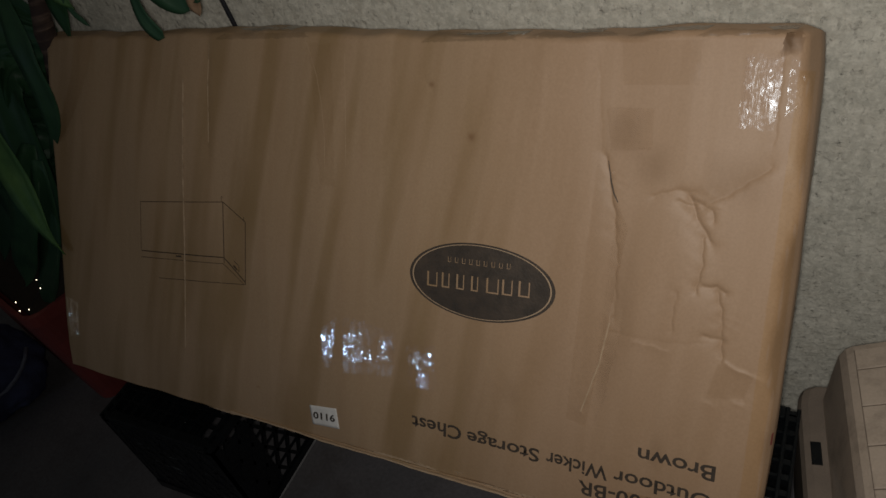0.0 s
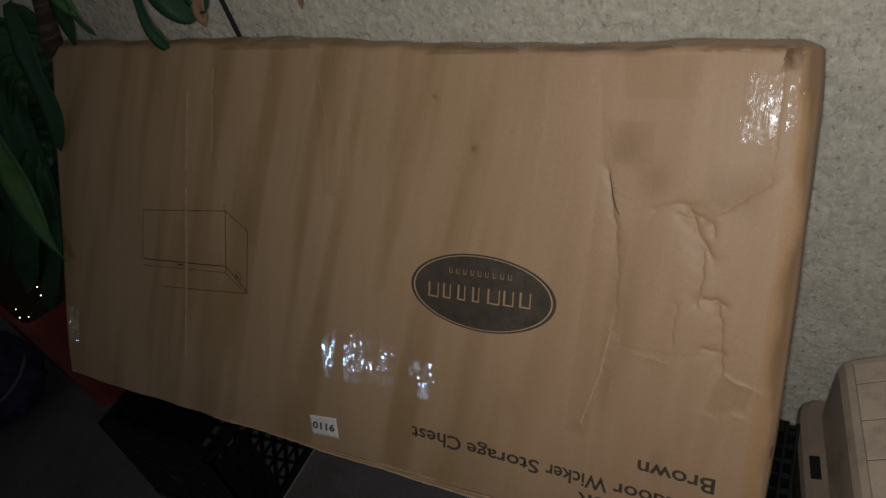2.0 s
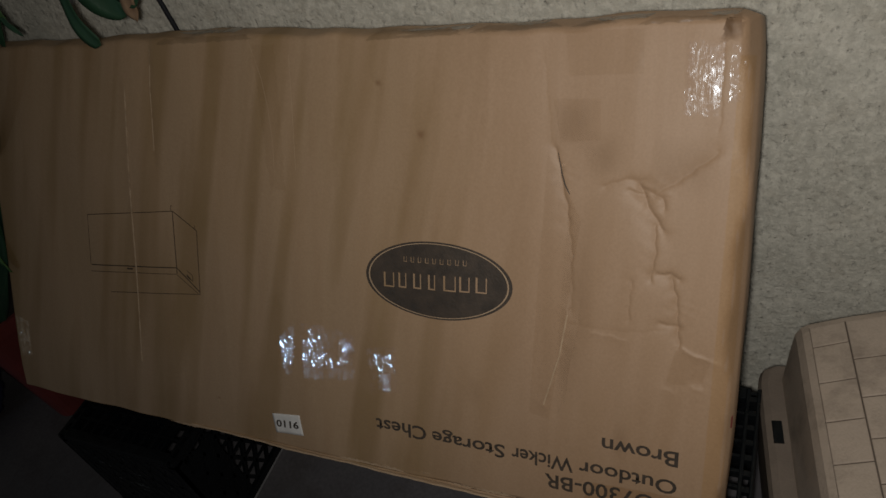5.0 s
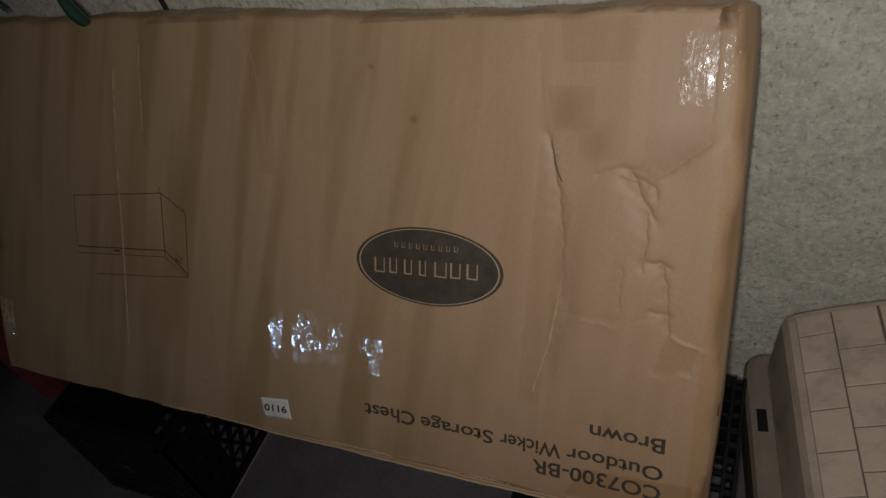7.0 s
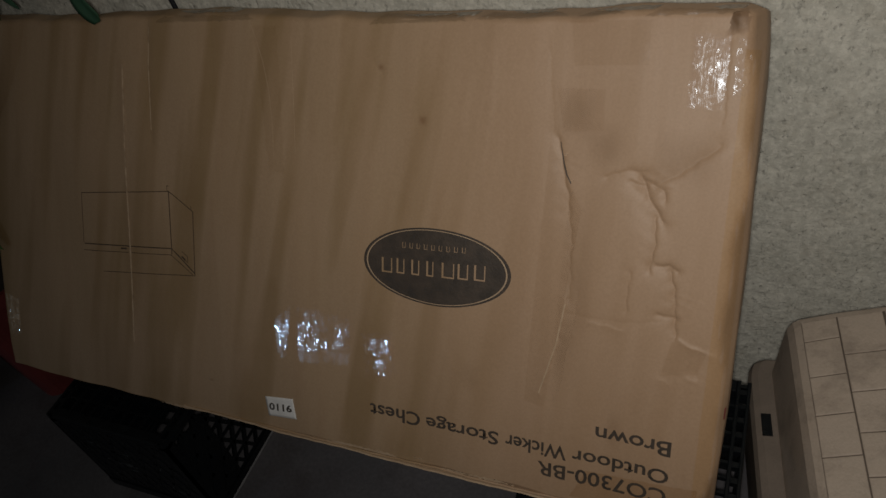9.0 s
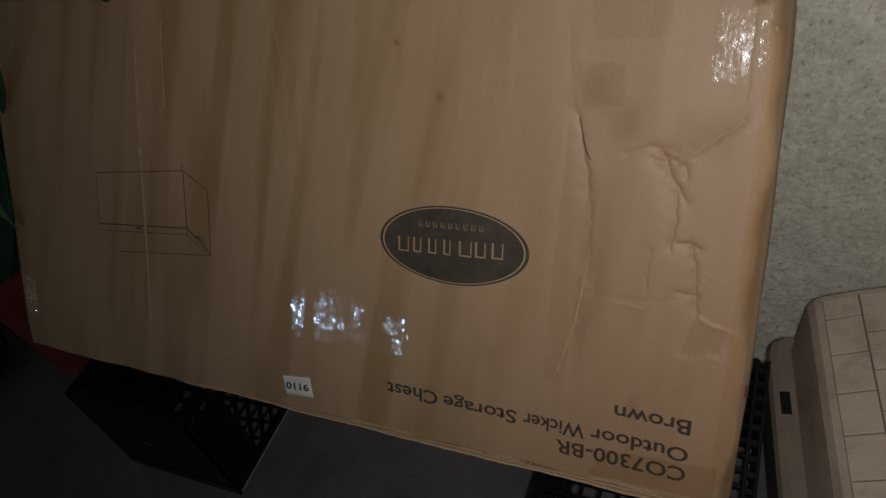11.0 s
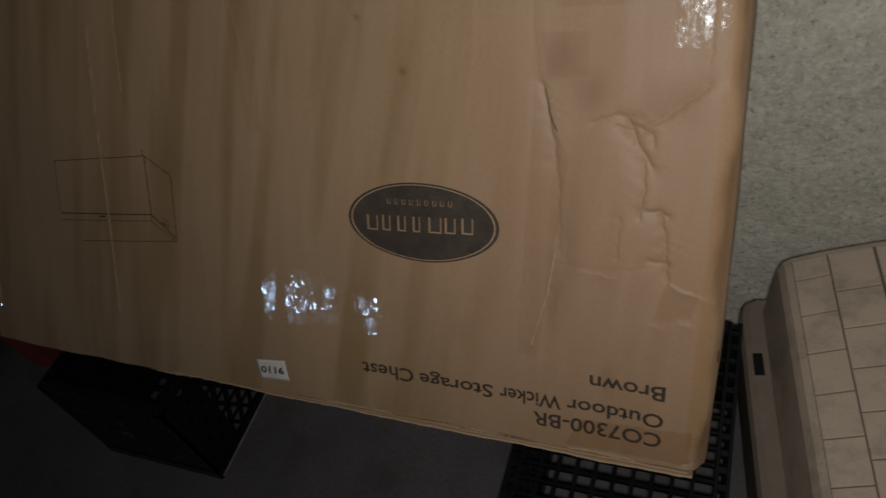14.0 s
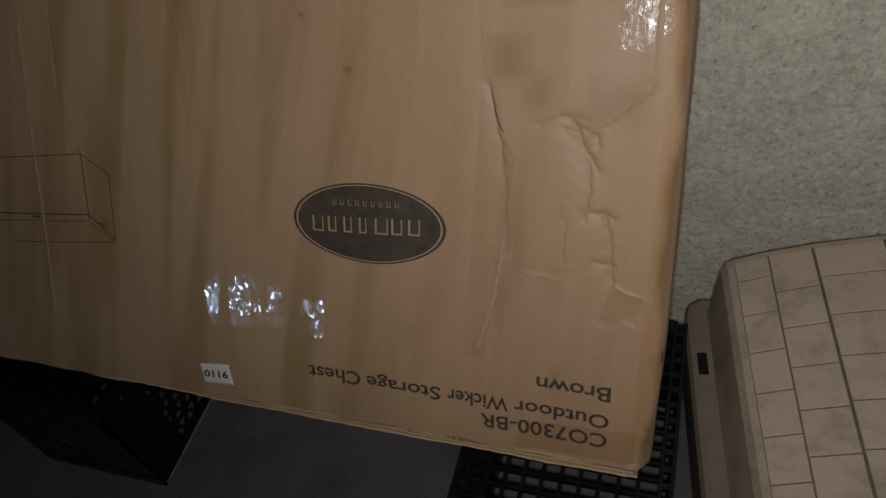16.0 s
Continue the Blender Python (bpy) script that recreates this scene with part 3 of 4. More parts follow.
emblem = flat_shape("emblem", emblem_quads, M_INK, 0.0005, "black printed oval emblem with tan rim line")
flat_shape("rim_line", oval(OX, OZ, RX, RZ, 0.938, 0.957), M_PALE_KRAFT, 0.0010, parent=emblem)


def bar(x, z, w, h, thin):
    """One letter's place, as a pair of plain upright strips on a foot."""
    strips_ = [[(x, z), (x + thin, z), (x + thin, z + h), (x, z + h)], [(x + w - 0.6 * thin, z), (x + w, z), (x + w, z + h), (x + w - 0.6 * thin, z + h)]]
    strips_ += [[(x, z - 0.05 * h), (x + w, z - 0.05 * h), (x + w, z + h * 0.05), (x, z + h * 0.05)]]
    flat_shape("letter_bar", strips_, M_CARD, 0.0010, parent=emblem)


for k, w in enumerate((0.0165, 0.0125, 0.0125, 0.0110, 0.0185, 0.0150, 0.0160)):
    bar(0.8115 + k * 0.0235, 0.2915 + 0.0009 * k, w, 0.0205, 0.0028)
for k in range(9):
    bar(0.8440 + k * 0.0113, 0.3300 + 0.0003 * k, 0.0050, 0.0072, 0.0009)

lettering("print", "Brown", (1.1295, 0.0965), (1.2268, 0.1180), M_INK, 0.0010, True, bold=0.016)
for word, xa, xb, za, zb in (("Outdoor", 1.0999, 1.2269, 0.0565, 0.0772), ("Wicker", 1.0049, 1.0921, 0.0572, 0.0785), ("Storage", 0.8829, 0.9950, 0.0580, 0.0852), ("Chest", 0.7896, 0.8731, 0.0592, 0.0815)):
    lettering("print", word, (xa, za), (xb, zb), M_INK, 0.0010, True, bold=0.016)
lettering("print", "CO7300-BR", (1.053, 0.027), (1.226, 0.049), M_INK, 0.0010, True, bold=0.016)

# line drawing of a chest
for points, width, pieces in (([(0.227, 0.356), (0.422, 0.374)], 0.0013, 14), ([(0.422, 0.374), (0.470, 0.345), (0.465, 0.238)], 0.0014, 14),
                              ([(0.422, 0.374), (0.420, 0.269)], 0.0016, 14), ([(0.222, 0.266), (0.420, 0.279), (0.4655, 0.2415)], 0.0019, 14),
                              ([(0.219, 0.254), (0.418, 0.268), (0.4615, 0.2385)], 0.0010, 14), ([(0.264, 0.221), (0.465, 0.238)], 0.0011, 14),
                              ([(0.227, 0.356), (0.220, 0.266)], 0.0009, 14), ([(0.308, 0.267), (0.322, 0.268)], 0.003, 3), ([(0.440, 0.268), (0.447, 0.262)], 0.003, 3),
                              ([(0.441, 0.276), (0.452, 0.269), (0.452, 0.259), (0.447, 0.262)], 0.0010, 4), ([(0.4225, 0.374), (0.4190, 0.3745), (0.4190, 0.383), (0.4225, 0.382)], 0.0009, 3), ([(0.470, 0.345), (0.4665, 0.348), (0.4665, 0.354)], 0.0009, 3)):
    flat_shape("printed_line", stroke(points, width, pieces), M_INK_FAINT, 0.0005, "faint printed line of a chest drawing")

# pale fold lines: worn paper, with the creases' highlights painted in
flat_shape("fold_line", stroke([(0.3432, 0.572), (0.3365, 0.42), (0.3335, 0.33), (0.3215, 0.10)], 0.0023, 30), M_PALE_KRAFT, 0.0004, "pale fold line, worn and with the crease's highlight painted in")
flat_shape("fold_line", stroke([(0.400, 0.628), (0.3945, 0.57), (0.3935, 0.47)], 0.0016, 30), M_PALE_KRAFT, 0.0004, "pale fold line, worn and with the crease's highlight painted in")
flat_shape("fold_line", stroke([(0.594, 0.634), (0.604, 0.610), (0.615, 0.580), (0.624, 0.540), (0.630, 0.490), (0.631, 0.440)], 0.0009, 12), M_PALE_KRAFT, 0.0004, "pale fold line, worn and with the crease's highlight painted in")
flat_shape("fold_line", stroke([(0.664, 0.615), (0.668, 0.45)], 0.0007, 30), M_PALE_KRAFT, 0.0004, "pale fold line, worn and with the crease's highlight painted in")
flat_shape("fold_line", stroke([(1.079, 0.280), (1.0700, 0.223), (1.050, 0.150)], 0.0017, 30), M_PALE_KRAFT, 0.0004, "pale fold line, worn and with the crease's highlight painted in")
# dark film down the right side of the long fold, its shade painted in
patch("dark_mark", [(1.058, 0.14), (1.075, 0.14), (1.097, 0.29), (1.082, 0.29)], M_SCUFF_SHADE, 0.0004, "grey rubbed film with painted fold shade", 0.006, 0.002)
patch("tape", [(0.622, 0.42), (0.650, 0.42), (0.640, 0.628), (0.600, 0.628)], M_TAPE_FLAT, 0.0005, "dull clear tape strip", 0.006, 0.002)

# lot sticker
sticker = patch("sticker", [(0.600, 0.0185), (0.655, 0.0235), (0.650, 0.059), (0.595, 0.052)], M_PAPER, 0.0008, "small white paper lot sticker", thick=0.0004)
lettering("sticker_number", "0116", (0.602, 0.0295), (0.647, 0.0425), M_INK, 0.0012, parent=sticker, bold=0.03, tilt=0.0045)

# clear tape, smooth and hazy with crumpled spots
for corners, film in (([(0.626, 0.126), (0.641, 0.129), (0.652, 0.214), (0.622, 0.190)], M_TAPE_HAZE), ([(0.667, 0.126), (0.752, 0.135), (0.757, 0.156), (0.664, 0.1425)], M_TAPE_HAZE),
                      ([(0.664, 0.143), (0.757, 0.156), (0.757, 0.208), (0.662, 0.216)], M_TAPE_RUBBED), ([(0.684, 0.178), (0.717, 0.182), (0.702, 0.216), (0.681, 0.215)], M_TAPE_HAZE),
                      ([(0.782, 0.122), (0.835, 0.128), (0.826, 0.200), (0.778, 0.190)], M_TAPE_RUBBED)):
    patch("tape", corners, film, 0.0005, "hazy clear packing tape", 0.002, 0.0015)
for corners, step, height, seed, lean in (([(0.626, 0.136), (0.642, 0.140), (0.650, 0.194), (0.623, 0.190)], 0.0042, 0.00012, 3, (0.022, -0.019)),
                                          ([(0.665, 0.145), (0.720, 0.152), (0.716, 0.184), (0.666, 0.190)], 0.0032, 0.00012, 7, (-0.009, -0.011)),
                                          ([(0.676, 0.188), (0.700, 0.188), (0.698, 0.212), (0.680, 0.214)], 0.0036, 0.00016, 5, (-0.006, -0.004)),
                                          ([(0.724, 0.156), (0.757, 0.162), (0.755, 0.203), (0.732, 0.198)], 0.0036, 0.00030, 11, (-0.034, -0.013)),
                                          ([(0.797, 0.128), (0.820, 0.132), (0.818, 0.158), (0.794, 0.152)], 0.0033, 0.00018, 13, (-0.080, 0.019)),
                                          ([(0.783, 0.160), (0.828, 0.160), (0.828, 0.188), (0.784, 0.186)], 0.0034, 0.00048, 17, (-0.070, 0.0))):
    crinkled(corners, step, height, seed=seed, lift=0.0008, lean=lean)
    # second, glossier layer added above the piece for its bright glints
    crinkled(corners, 0.0030, 0.00060, "added layer of clear tape facets for the glints", M_SPARKLE, seed + 40, 0.0022, lean)
patch("tape", [(1.208, 0.535), (1.2445, 0.533), (1.2485, 0.617), (1.208, 0.617)], M_TAPE_RUBBED, 0.0005, "rubbed clear packing tape", 0.002, 0.0012)
crinkled([(1.206, 0.535), (1.2155, 0.534), (1.2165, 0.615), (1.206, 0.615)], 0.0045, 0.00080, mat=M_CRINKLE_DULL, seed=19, lift=0.0010)
crinkled([(1.226, 0.560), (1.2445, 0.556), (1.2475, 0.612), (1.224, 0.612)], 0.0032, 0.00065, mat=M_CRINKLE_DULL, seed=23, lift=0.0010)
crinkled([(1.2535, 0.550), (1.2690, 0.548), (1.2690, 0.612), (1.2535, 0.612)], 0.0040, 0.00065, mat=M_CRINKLE_DULL, seed=29, lift=0.0010)
crinkled([(0.003, 0.062), (0.034, 0.070), (0.036, 0.138), (0.003, 0.146)], 0.0030, 0.00200, mat=M_SPARKLE, seed=31, lift=0.0008)
patch("worn_edge", [(-0.0050, 0.42), (-0.0012, 0.42), (0.0008, 0.635), (-0.0040, 0.640)], M_PALE_KRAFT, 0.0005, "pale rubbed paper at the edge", 0.004, 0.0009)
# tiny glossy flecks of tape, added to give small glints
for x, z, w, seed in ((0.345, 0.004, 0.005, 7), (0.862, 0.003, 0.014, 8), (1.060, 0.012, 0.003, 9), (1.128, 0.014, 0.003, 10), (0.800, 0.001, 0.004, 12), (1.0660, 0.4705, 0.004, 1), (1.0745, 0.4385, 0.005, 2), (1.0830, 0.3560, 0.003, 3), (0.915, 0.6370, 0.010, 4), (0.930, 0.6385, 0.007, 5), (0.957, 0.6340, 0.003, 6)):
    crinkled([(x, z), (x + w, z + 0.001), (x + w, z + 0.004), (x, z + 0.004)], 0.0018, 0.0007, "tiny fleck of clear tape added for a glint", M_SPARKLE, seed=seed, lift=0.0012)
patch("tape", [(1.063, 0.500), (1.113, 0.504), (1.111, 0.553), (1.053, 0.553)], M_TAPE_FLAT, 0.0005, "dull clear tape patch")
patch("tape", [(1.072, 0.580), (1.160, 0.582), (1.158, 0.632), (1.066, 0.632)], M_TAPE_FLAT, 0.0005, "dull clear tape patch")
patch("tape", [(1.205, 0.205), (1.248, 0.213), (1.256, 0.243), (1.215, 0.252)], M_TAPE_FLAT, 0.0005, "dull clear tape patch")

for xa, xb, low_edge in ((0.415, 0.60, 0.634), (0.79, 0.93, 0.630), (0.94, 1.06, 0.634), (1.07, 1.13, 0.637), (1.15, 1.255, 0.636)):
    patch("edge_tape", [(xa, low_edge), (xb, low_edge + 0.003), (xb - 0.012, 0.6445), (xa + 0.02, 0.6450)], M_EDGE, 0.0005, "dull greyish tape over the top edge", 0.005, 0.0012)
for xa, xb, za, zb in ((0.44, 0.57, 0.649, 0.657), (0.835, 0.905, 0.640, 0.6455), (0.905, 0.943, 0.640, 0.6475), (0.985, 1.042, 0.6425, 0.649), (1.088, 1.168, 0.6430, 0.6505), (1.222, 1.262, 0.6440, 0.6510)):
    w = xb - xa
    patch("edge_tape", [(xa + 0.25 * w, za), (xb - 0.1 * w, za + 0.001), (xb, zb), (xa, zb - 0.003)], M_FROSTED, 0.0010, "milky torn tape over the top edge", 0.004, 0.0008)
for corners in ([(0.928, 0.122), (0.964, 0.122), (0.968, 0.185), (0.930, 0.188)], [(1.045, 0.490), (1.108, 0.484), (1.112, 0.560), (1.042, 0.562)], [(1.085, 0.460), (1.150, 0.452), (1.152, 0.520), (1.080, 0.512)], [(1.138, 0.085), (1.168, 0.085), (1.165, 0.150), (1.144, 0.152)],
                [(1.060, 0.13), (1.112, 0.13), (1.118, 0.44), (1.078, 0.46)], [(1.16, 0.43), (1.255, 0.44), (1.255, 0.52), (1.17, 0.52)]):
    patch("dark_mark", corners, M_SCUFF_SHADE, 0.0004, "grey rubbed film with painted fold shade", 0.006, 0.001)
# brown spots; the second paints the shade of a dent
for corners in ([(0.862, 0.497), (0.881, 0.497), (0.881, 0.515), (0.862, 0.515)], [(0.800, 0.568), (0.814, 0.568), (0.814, 0.580), (0.800, 0.580)], [(0.480, 0.057), (0.492, 0.056), (0.492, 0.063), (0.480, 0.063)]):
    patch("brown_spot", corners, M_SPOT, 0.0004, "small brown spot: stain, or dent shade put into colour", 0.003)
patch("dark_mark", [(1.238, 0.612), (1.266, 0.618), (1.262, 0.648), (1.246, 0.640)], M_SCUFF_DARK, 0.0004, "dark crushed tear at the corner", 0.003, 0.003)
patch("tape", [(1.256, 0.03), (1.277, 0.03), (1.277, 0.60), (1.262, 0.60)], M_TAPE_AGED, 0.0005, "yellowed tape along the end edge", 0.005, 0.0003)
patch("tape", [(1.030, 0.135), (1.058, 0.130), (1.092, 0.405), (1.047, 0.486)], M_TAPE_FLAT, 0.0005, "dull clear tape strip", 0.005)
patch("tape", [(1.10, 0.004), (1.262, 0.008), (1.262, 0.056), (1.12, 0.048)], M_TAPE_BROWN, 0.0003, "brownish tape along the bottom edge", 0.006, 0.0010)
flat_shape("tear", [[(1.0597, 0.4880), (1.0610, 0.4875), (1.0668, 0.4620), (1.0648, 0.4610)], [(1.0648, 0.4610), (1.0668, 0.4620), (1.0712, 0.4480), (1.0692, 0.4470)], [(1.0692, 0.4470), (1.0712, 0.4480), (1.0770, 0.4370), (1.0760, 0.4360)]], M_GRIME, 0.0012, "dark open tear in the paper")
patch("print", [(1.2792, 0.155), (1.2808, 0.155), (1.2808, 0.172), (1.2792, 0.171)], M_POT, 0.0005, "small red printed mark at the edge")
N_FLAP = 160
for xa, xb, reach, hang, mat in ((0.30, 1.262, 0.006, 0.0, M_CARD), (0.42, 1.268, 0.0025, -0.0035, M_PALE_KRAFT), (0.66, 1.255, 0.0075, -0.0065, M_CARD)):
    verts, faces = [], []
    for k in range(N_FLAP):
        x = xa + (xb - xa) * k / (N_FLAP - 1)
        fray = 0.0009 * math.sin(x * 23 + hang * 900) + 0.0005 * math.sin(x * 71 + hang * 400) + 0.0004 * math.sin(x * 190)
        front = reach + fray
        drop = -0.0015 + hang * min(1, (x - xa) / 0.25) - 0.0030 * min(1, (x - xa) / 0.5) + 0.0005 * math.sin(x * 37)
        verts += [(x, front, drop + 0.0012), (x, front - 0.0006, drop - 0.0012), (x, DEPTH - 0.03, drop * 0.4 - 0.0012), (x, DEPTH - 0.03, drop * 0.4 + 0.0012)]
    for k in range(N_FLAP - 1):
        faces += [(4 * k + i, 4 * k + (i + 1) % 4, 4 * k + 4 + (i + 1) % 4, 4 * k + 4 + i) for i in range(4)]
    faces += [(3, 2, 1, 0), tuple(range(4 * N_FLAP - 4, 4 * N_FLAP))]
    part("bottom_flap", mesh_from("bottom_flap", verts, faces), mat, carton, "folded bottom flap with frayed edge")
for corners in ([(1.236, -0.001), (1.273, 0.000), (1.275, 0.016), (1.252, 0.007)], [(1.10, -0.002), (1.20, -0.002), (1.19, 0.002), (1.12, 0.003)], [(0.70, -0.003), (0.84, -0.003), (0.82, 0.0015), (0.73, 0.002)], [(0.90, -0.003), (1.02, -0.003), (1.00, 0.002), (0.93, 0.001)], [(0.36, -0.007), (0.55, -0.006), (0.52, -0.002), (0.40, -0.003)]):
    patch("worn_edge", corners, M_PALE_KRAFT, 0.0006, "pale rubbed paper at the edge", 0.004, 0.0012)

# ---- milk crates ----
def crate(name, x0, x1, y0, y1, height, label):
    """A black milk crate turned upside down: its gridded bottom is on top."""
    w, l, t = x1 - x0, y1 - y0, 0.006
    ob = thing(name, pose(x0, y0, 0), label, "crate", "crates under the carton")
    bm = bmesh.new()
    border = 0.022
    for xa in (0, w - border):
        add_box(bm, (xa, 0, height - 0.012), (xa + 0.0065, l, height), 0.0015)
        add_box(bm, (xa + border - 0.006, 0, height - 0.012), (xa + border, l, height), 0.0015)
        for k in range(round(l / 0.0265)):
            y = (k + 0.2) * 0.0265
            add_box(bm, (xa + 0.006, y, height - 0.0115), (xa + border - 0.0055, y + 0.0095, height - 0.0008))
    add_box(bm, (border, 0, height - 0.012), (w - border, border, height), 0.002)
    add_box(bm, (border, l - border, height - 0.012), (w - border, l, height), 0.002)
    nx, ny = round((w - 2 * border) / 0.0265), round((l - 2 * border) / 0.0265)
    for k in range(1, nx):
        x = border + k * (w - 2 * border) / nx
        add_box(bm, (x - 0.0025, border, height - 0.011), (x + 0.0025, l - border, height - 0.002))
    for k in range(1, ny):
        y = border + k * (l - 2 * border) / ny
        add_box(bm, (border, y - 0.0025, height - 0.0112), (w - border, y + 0.0025, height - 0.0025))
    part("grid_bottom", bm, M_BLACK, ob)
    for side, (a, b, n) in {"left": ((0, 0), (0, l), (-1, 0, 0)), "right": ((w, 0), (w, l), (1, 0, 0)), "front": ((0, 0), (w, 0), (0, -1, 0)), "rear": ((0, l), (w, l), (0, 1, 0))}.items():
        a3, b3 = Vector((*a, 0)), Vector((*b, 0))
        nv = Vector(n)
        inset = -nv * t / 2
        run = (b3 - a3).length
        d = (b3 - a3) / run
        bm = bmesh.new()
        up = Vector((0, 0, 1))
        cells, rows, z0, z1, m = max(6, round(run / 0.046)), 6, 0.026, height - 0.02, 0.02
        for z, tall in ((0.013, 0.026), (height - 0.016, 0.008)):
            add_bar(bm, a3 + inset + up * z, b3 + inset + up * z, tall, t + (0.004 if z < 0.02 else 0), n)
        cw, rh = (run - 2 * m) / cells, (z1 - z0) / rows
        for r in range(rows):
            for c in range(cells):
                p = a3 + inset + d * (m + c * cw) + up * (z0 + r * rh)
                lo_, hi_ = (0, rh) if r % 2 else (rh, 0)
                add_bar(bm, p + up * lo_, p + d * cw / 2 + up * hi_, 0.0072, t, n)
                add_bar(bm, p + d * cw + up * lo_, p + d * cw / 2 + up * hi_, 0.0072, t, n)
            p = a3 + inset + up * (z0 + r * rh)
            add_bar(bm, p + d * m, p + d * (run - m), 0.004, t * 0.8, n)
        # solid plate added over the lattice where its holes show a dark inside
        if side in ("left", "right"):
            p = a3 + inset + up * height * 0.47
            add_bar(bm, p + d * m, p + d * run * 0.30, height * 0.80, t * 0.7, n)
        if side in ("front", "rear"):
            for lo, hi in ((0.08, 0.62), (0.625, 0.97)):
                p = a3 + inset + up * (height * (lo + hi) / 2)
                add_bar(bm, p + d * run * 0.06, p + d * run * 0.94, height * (hi - lo), t * 0.7, n)
        for end in (a3 + d * m / 2, b3 - d * m / 2):
            add_bar(bm, end + inset + up * 0.02, end + inset + up * (height - 0.01), m, t, n)
        part("side_panel", bm, M_BLACK, ob)
    # pale strip along the rim: the light its lip catches, put into the colour
    bm = bmesh.new()
    add_box(bm, (w, 0.004, 0.001), (w + 0.003, l - 0.004, 0.0075), 0.001)
    part("lit_lip", bm, M_LIT_LIP, ob, "grey strip painted as light caught on the rim's lip")
    return ob


crate("milk_crate", 1.000, 1.317, -0.640, -0.185, 0.279, "black plastic milk crate upside down, gridded bottom up")
low_crate = crate("milk_crate", 0.042, 0.345, -0.546, -0.230, 0.279, "black plastic milk crate with diamond lattice sides under the carton")

# pale strokes on the front panel, painted in place of glints on the plastic
rnd = random.Random(12)
for k in range(14):
    x, z, run, rise = rnd.uniform(0.05, 0.24), rnd.uniform(0.06, 0.25), rnd.uniform(0.004, 0.022), rnd.uniform(-0.006, 0.006)
    bm = bmesh.new()
    add_bar(bm, (x, -0.0002, z), (x + run, -0.0002, z + rise), rnd.uniform(0.0007, 0.0016), 0.0004, (0, -1, 0))
    part("glint_stroke", bm, M_GLINT_GREY, low_crate, "pale stroke painted as a glint on the black plastic")
# black plate added under the grid to keep the crate's top and inside dark
bm = bmesh.new()
add_box(bm, (0.010, 0.010, 0.255), (0.235, 0.306, 0.266), 0.002)
part("shade_plate", bm, M_BLACK, low_crate)

# ---- tan plastic pet house ----
house = thing("pet_house", pose(1.30, -0.10, 0, 0, 0, 8.5), "tan moulded plastic pet house with shingle-patterned roof", "pet house")
LONG = 0.72


def loft(profile, ys, name):
    """Profile (x, z) carried along the house's length, from the wall forward; ys: (distance, squeeze, drop)."""
    verts, n = [], len(profile)
    xm = 0.35
    for y, squeeze, drop in ys:
        verts += [(xm + (x - xm) * squeeze, -y, z - drop * (1 if z > 0.26 else 0)) for x, z in profile]
    faces = [(k * n + i, k * n + i + 1, (k + 1) * n + i + 1, (k + 1) * n + i)[::-1] for k in range(len(ys) - 1) for i in range(n - 1)]
    faces += [tuple(range(n))[::-1][::-1], tuple(range((len(ys) - 1) * n, len(ys) * n))[::-1]]
    return mesh_from(name, verts, faces, False)


ROOF = [(0.040, 0.250), (0.046, 0.330), (0.050, 0.372), (0.057, 0.388), (0.066, 0.396), (0.112, 0.413), (0.171, 0.430), (0.262, 0.446), (0.35, 0.452)]
roof_profile = ROOF + [(0.70 - x, z) for x, z in ROOF[-2::-1]]
roof = part("roof", loft(roof_profile, [(0.028, 0.955, 0.05), (0.034, 0.985, 0.018), (0.045, 1, 0.004), (0.06, 1, 0), (LONG - 0.06, 1, 0), (LONG - 0.03, 0.985, 0.012), (LONG, 0.95, 0.05)], "roof"), M_TAN, house)
low = [(0.016, 0.0), (0.010, 0.10), (0.008, 0.195), (0.004, 0.200), (0.003, 0.236), (0.008, 0.246), (0.018, 0.250), (0.042, 0.2505)]
base_profile = low + [(0.70 - x, z) for x, z in low[::-1]]
base = part("base", loft(base_profile, [(0.018, 0.955, 0), (0.024, 0.98, 0), (0.036, 0.992, 0), (0.055, 1, 0), (LONG, 1, 0), (LONG + 0.03, 0.97, 0)], "base"), M_TAN_DARK, house)
# black block in place of the slot's shaded opening
outline = [(0.0165, 0.244), (0.0165, 0.2510), (0.0175, 0.2520), (0.0305, 0.2525), (0.0315, 0.2515), (0.0315, 0.244)]
verts = [(x, y, z) for y in (-0.126, -0.166) for x, z in outline]
faces = [tuple(range(6)), tuple(range(11, 5, -1))] + [(i, 6 + i, 6 + (i + 1) % 6, (i + 1) % 6) for i in range(6)]
bm = mesh_from("latch_slot", verts, faces)
part("latch_slot", bm, M_BLACK, house, "latch slot, its dark opening given as a black block")

verts, faces = [], []
for k, ((xa, za), (xb, zb)) in enumerate(zip(ROOF[4:-1], ROOF[5:])):
    n = len(verts)
    verts += [(xa, -0.056, za + 0.0004), (xb, -0.056, zb + 0.0004), (xb, 0.06 - LONG, zb + 0.0004), (xa, 0.06 - LONG, za + 0.0004)]
    verts += [(x, y, z - 0.002) for x, y, z in verts[n:n + 4]]
    faces += [(n, n + 3, n + 2, n + 1), (n + 4, n + 5, n + 6, n + 7)] + [(n + i, n + (i + 1) % 4, n + 4 + (i + 1) % 4, n + 4 + i) for i in range(4)]
part("joint_bed", mesh_from("joint_bed", verts, faces), M_GRIME, roof, "dirt-filled joints between the shingles")
SHINGLES = {}


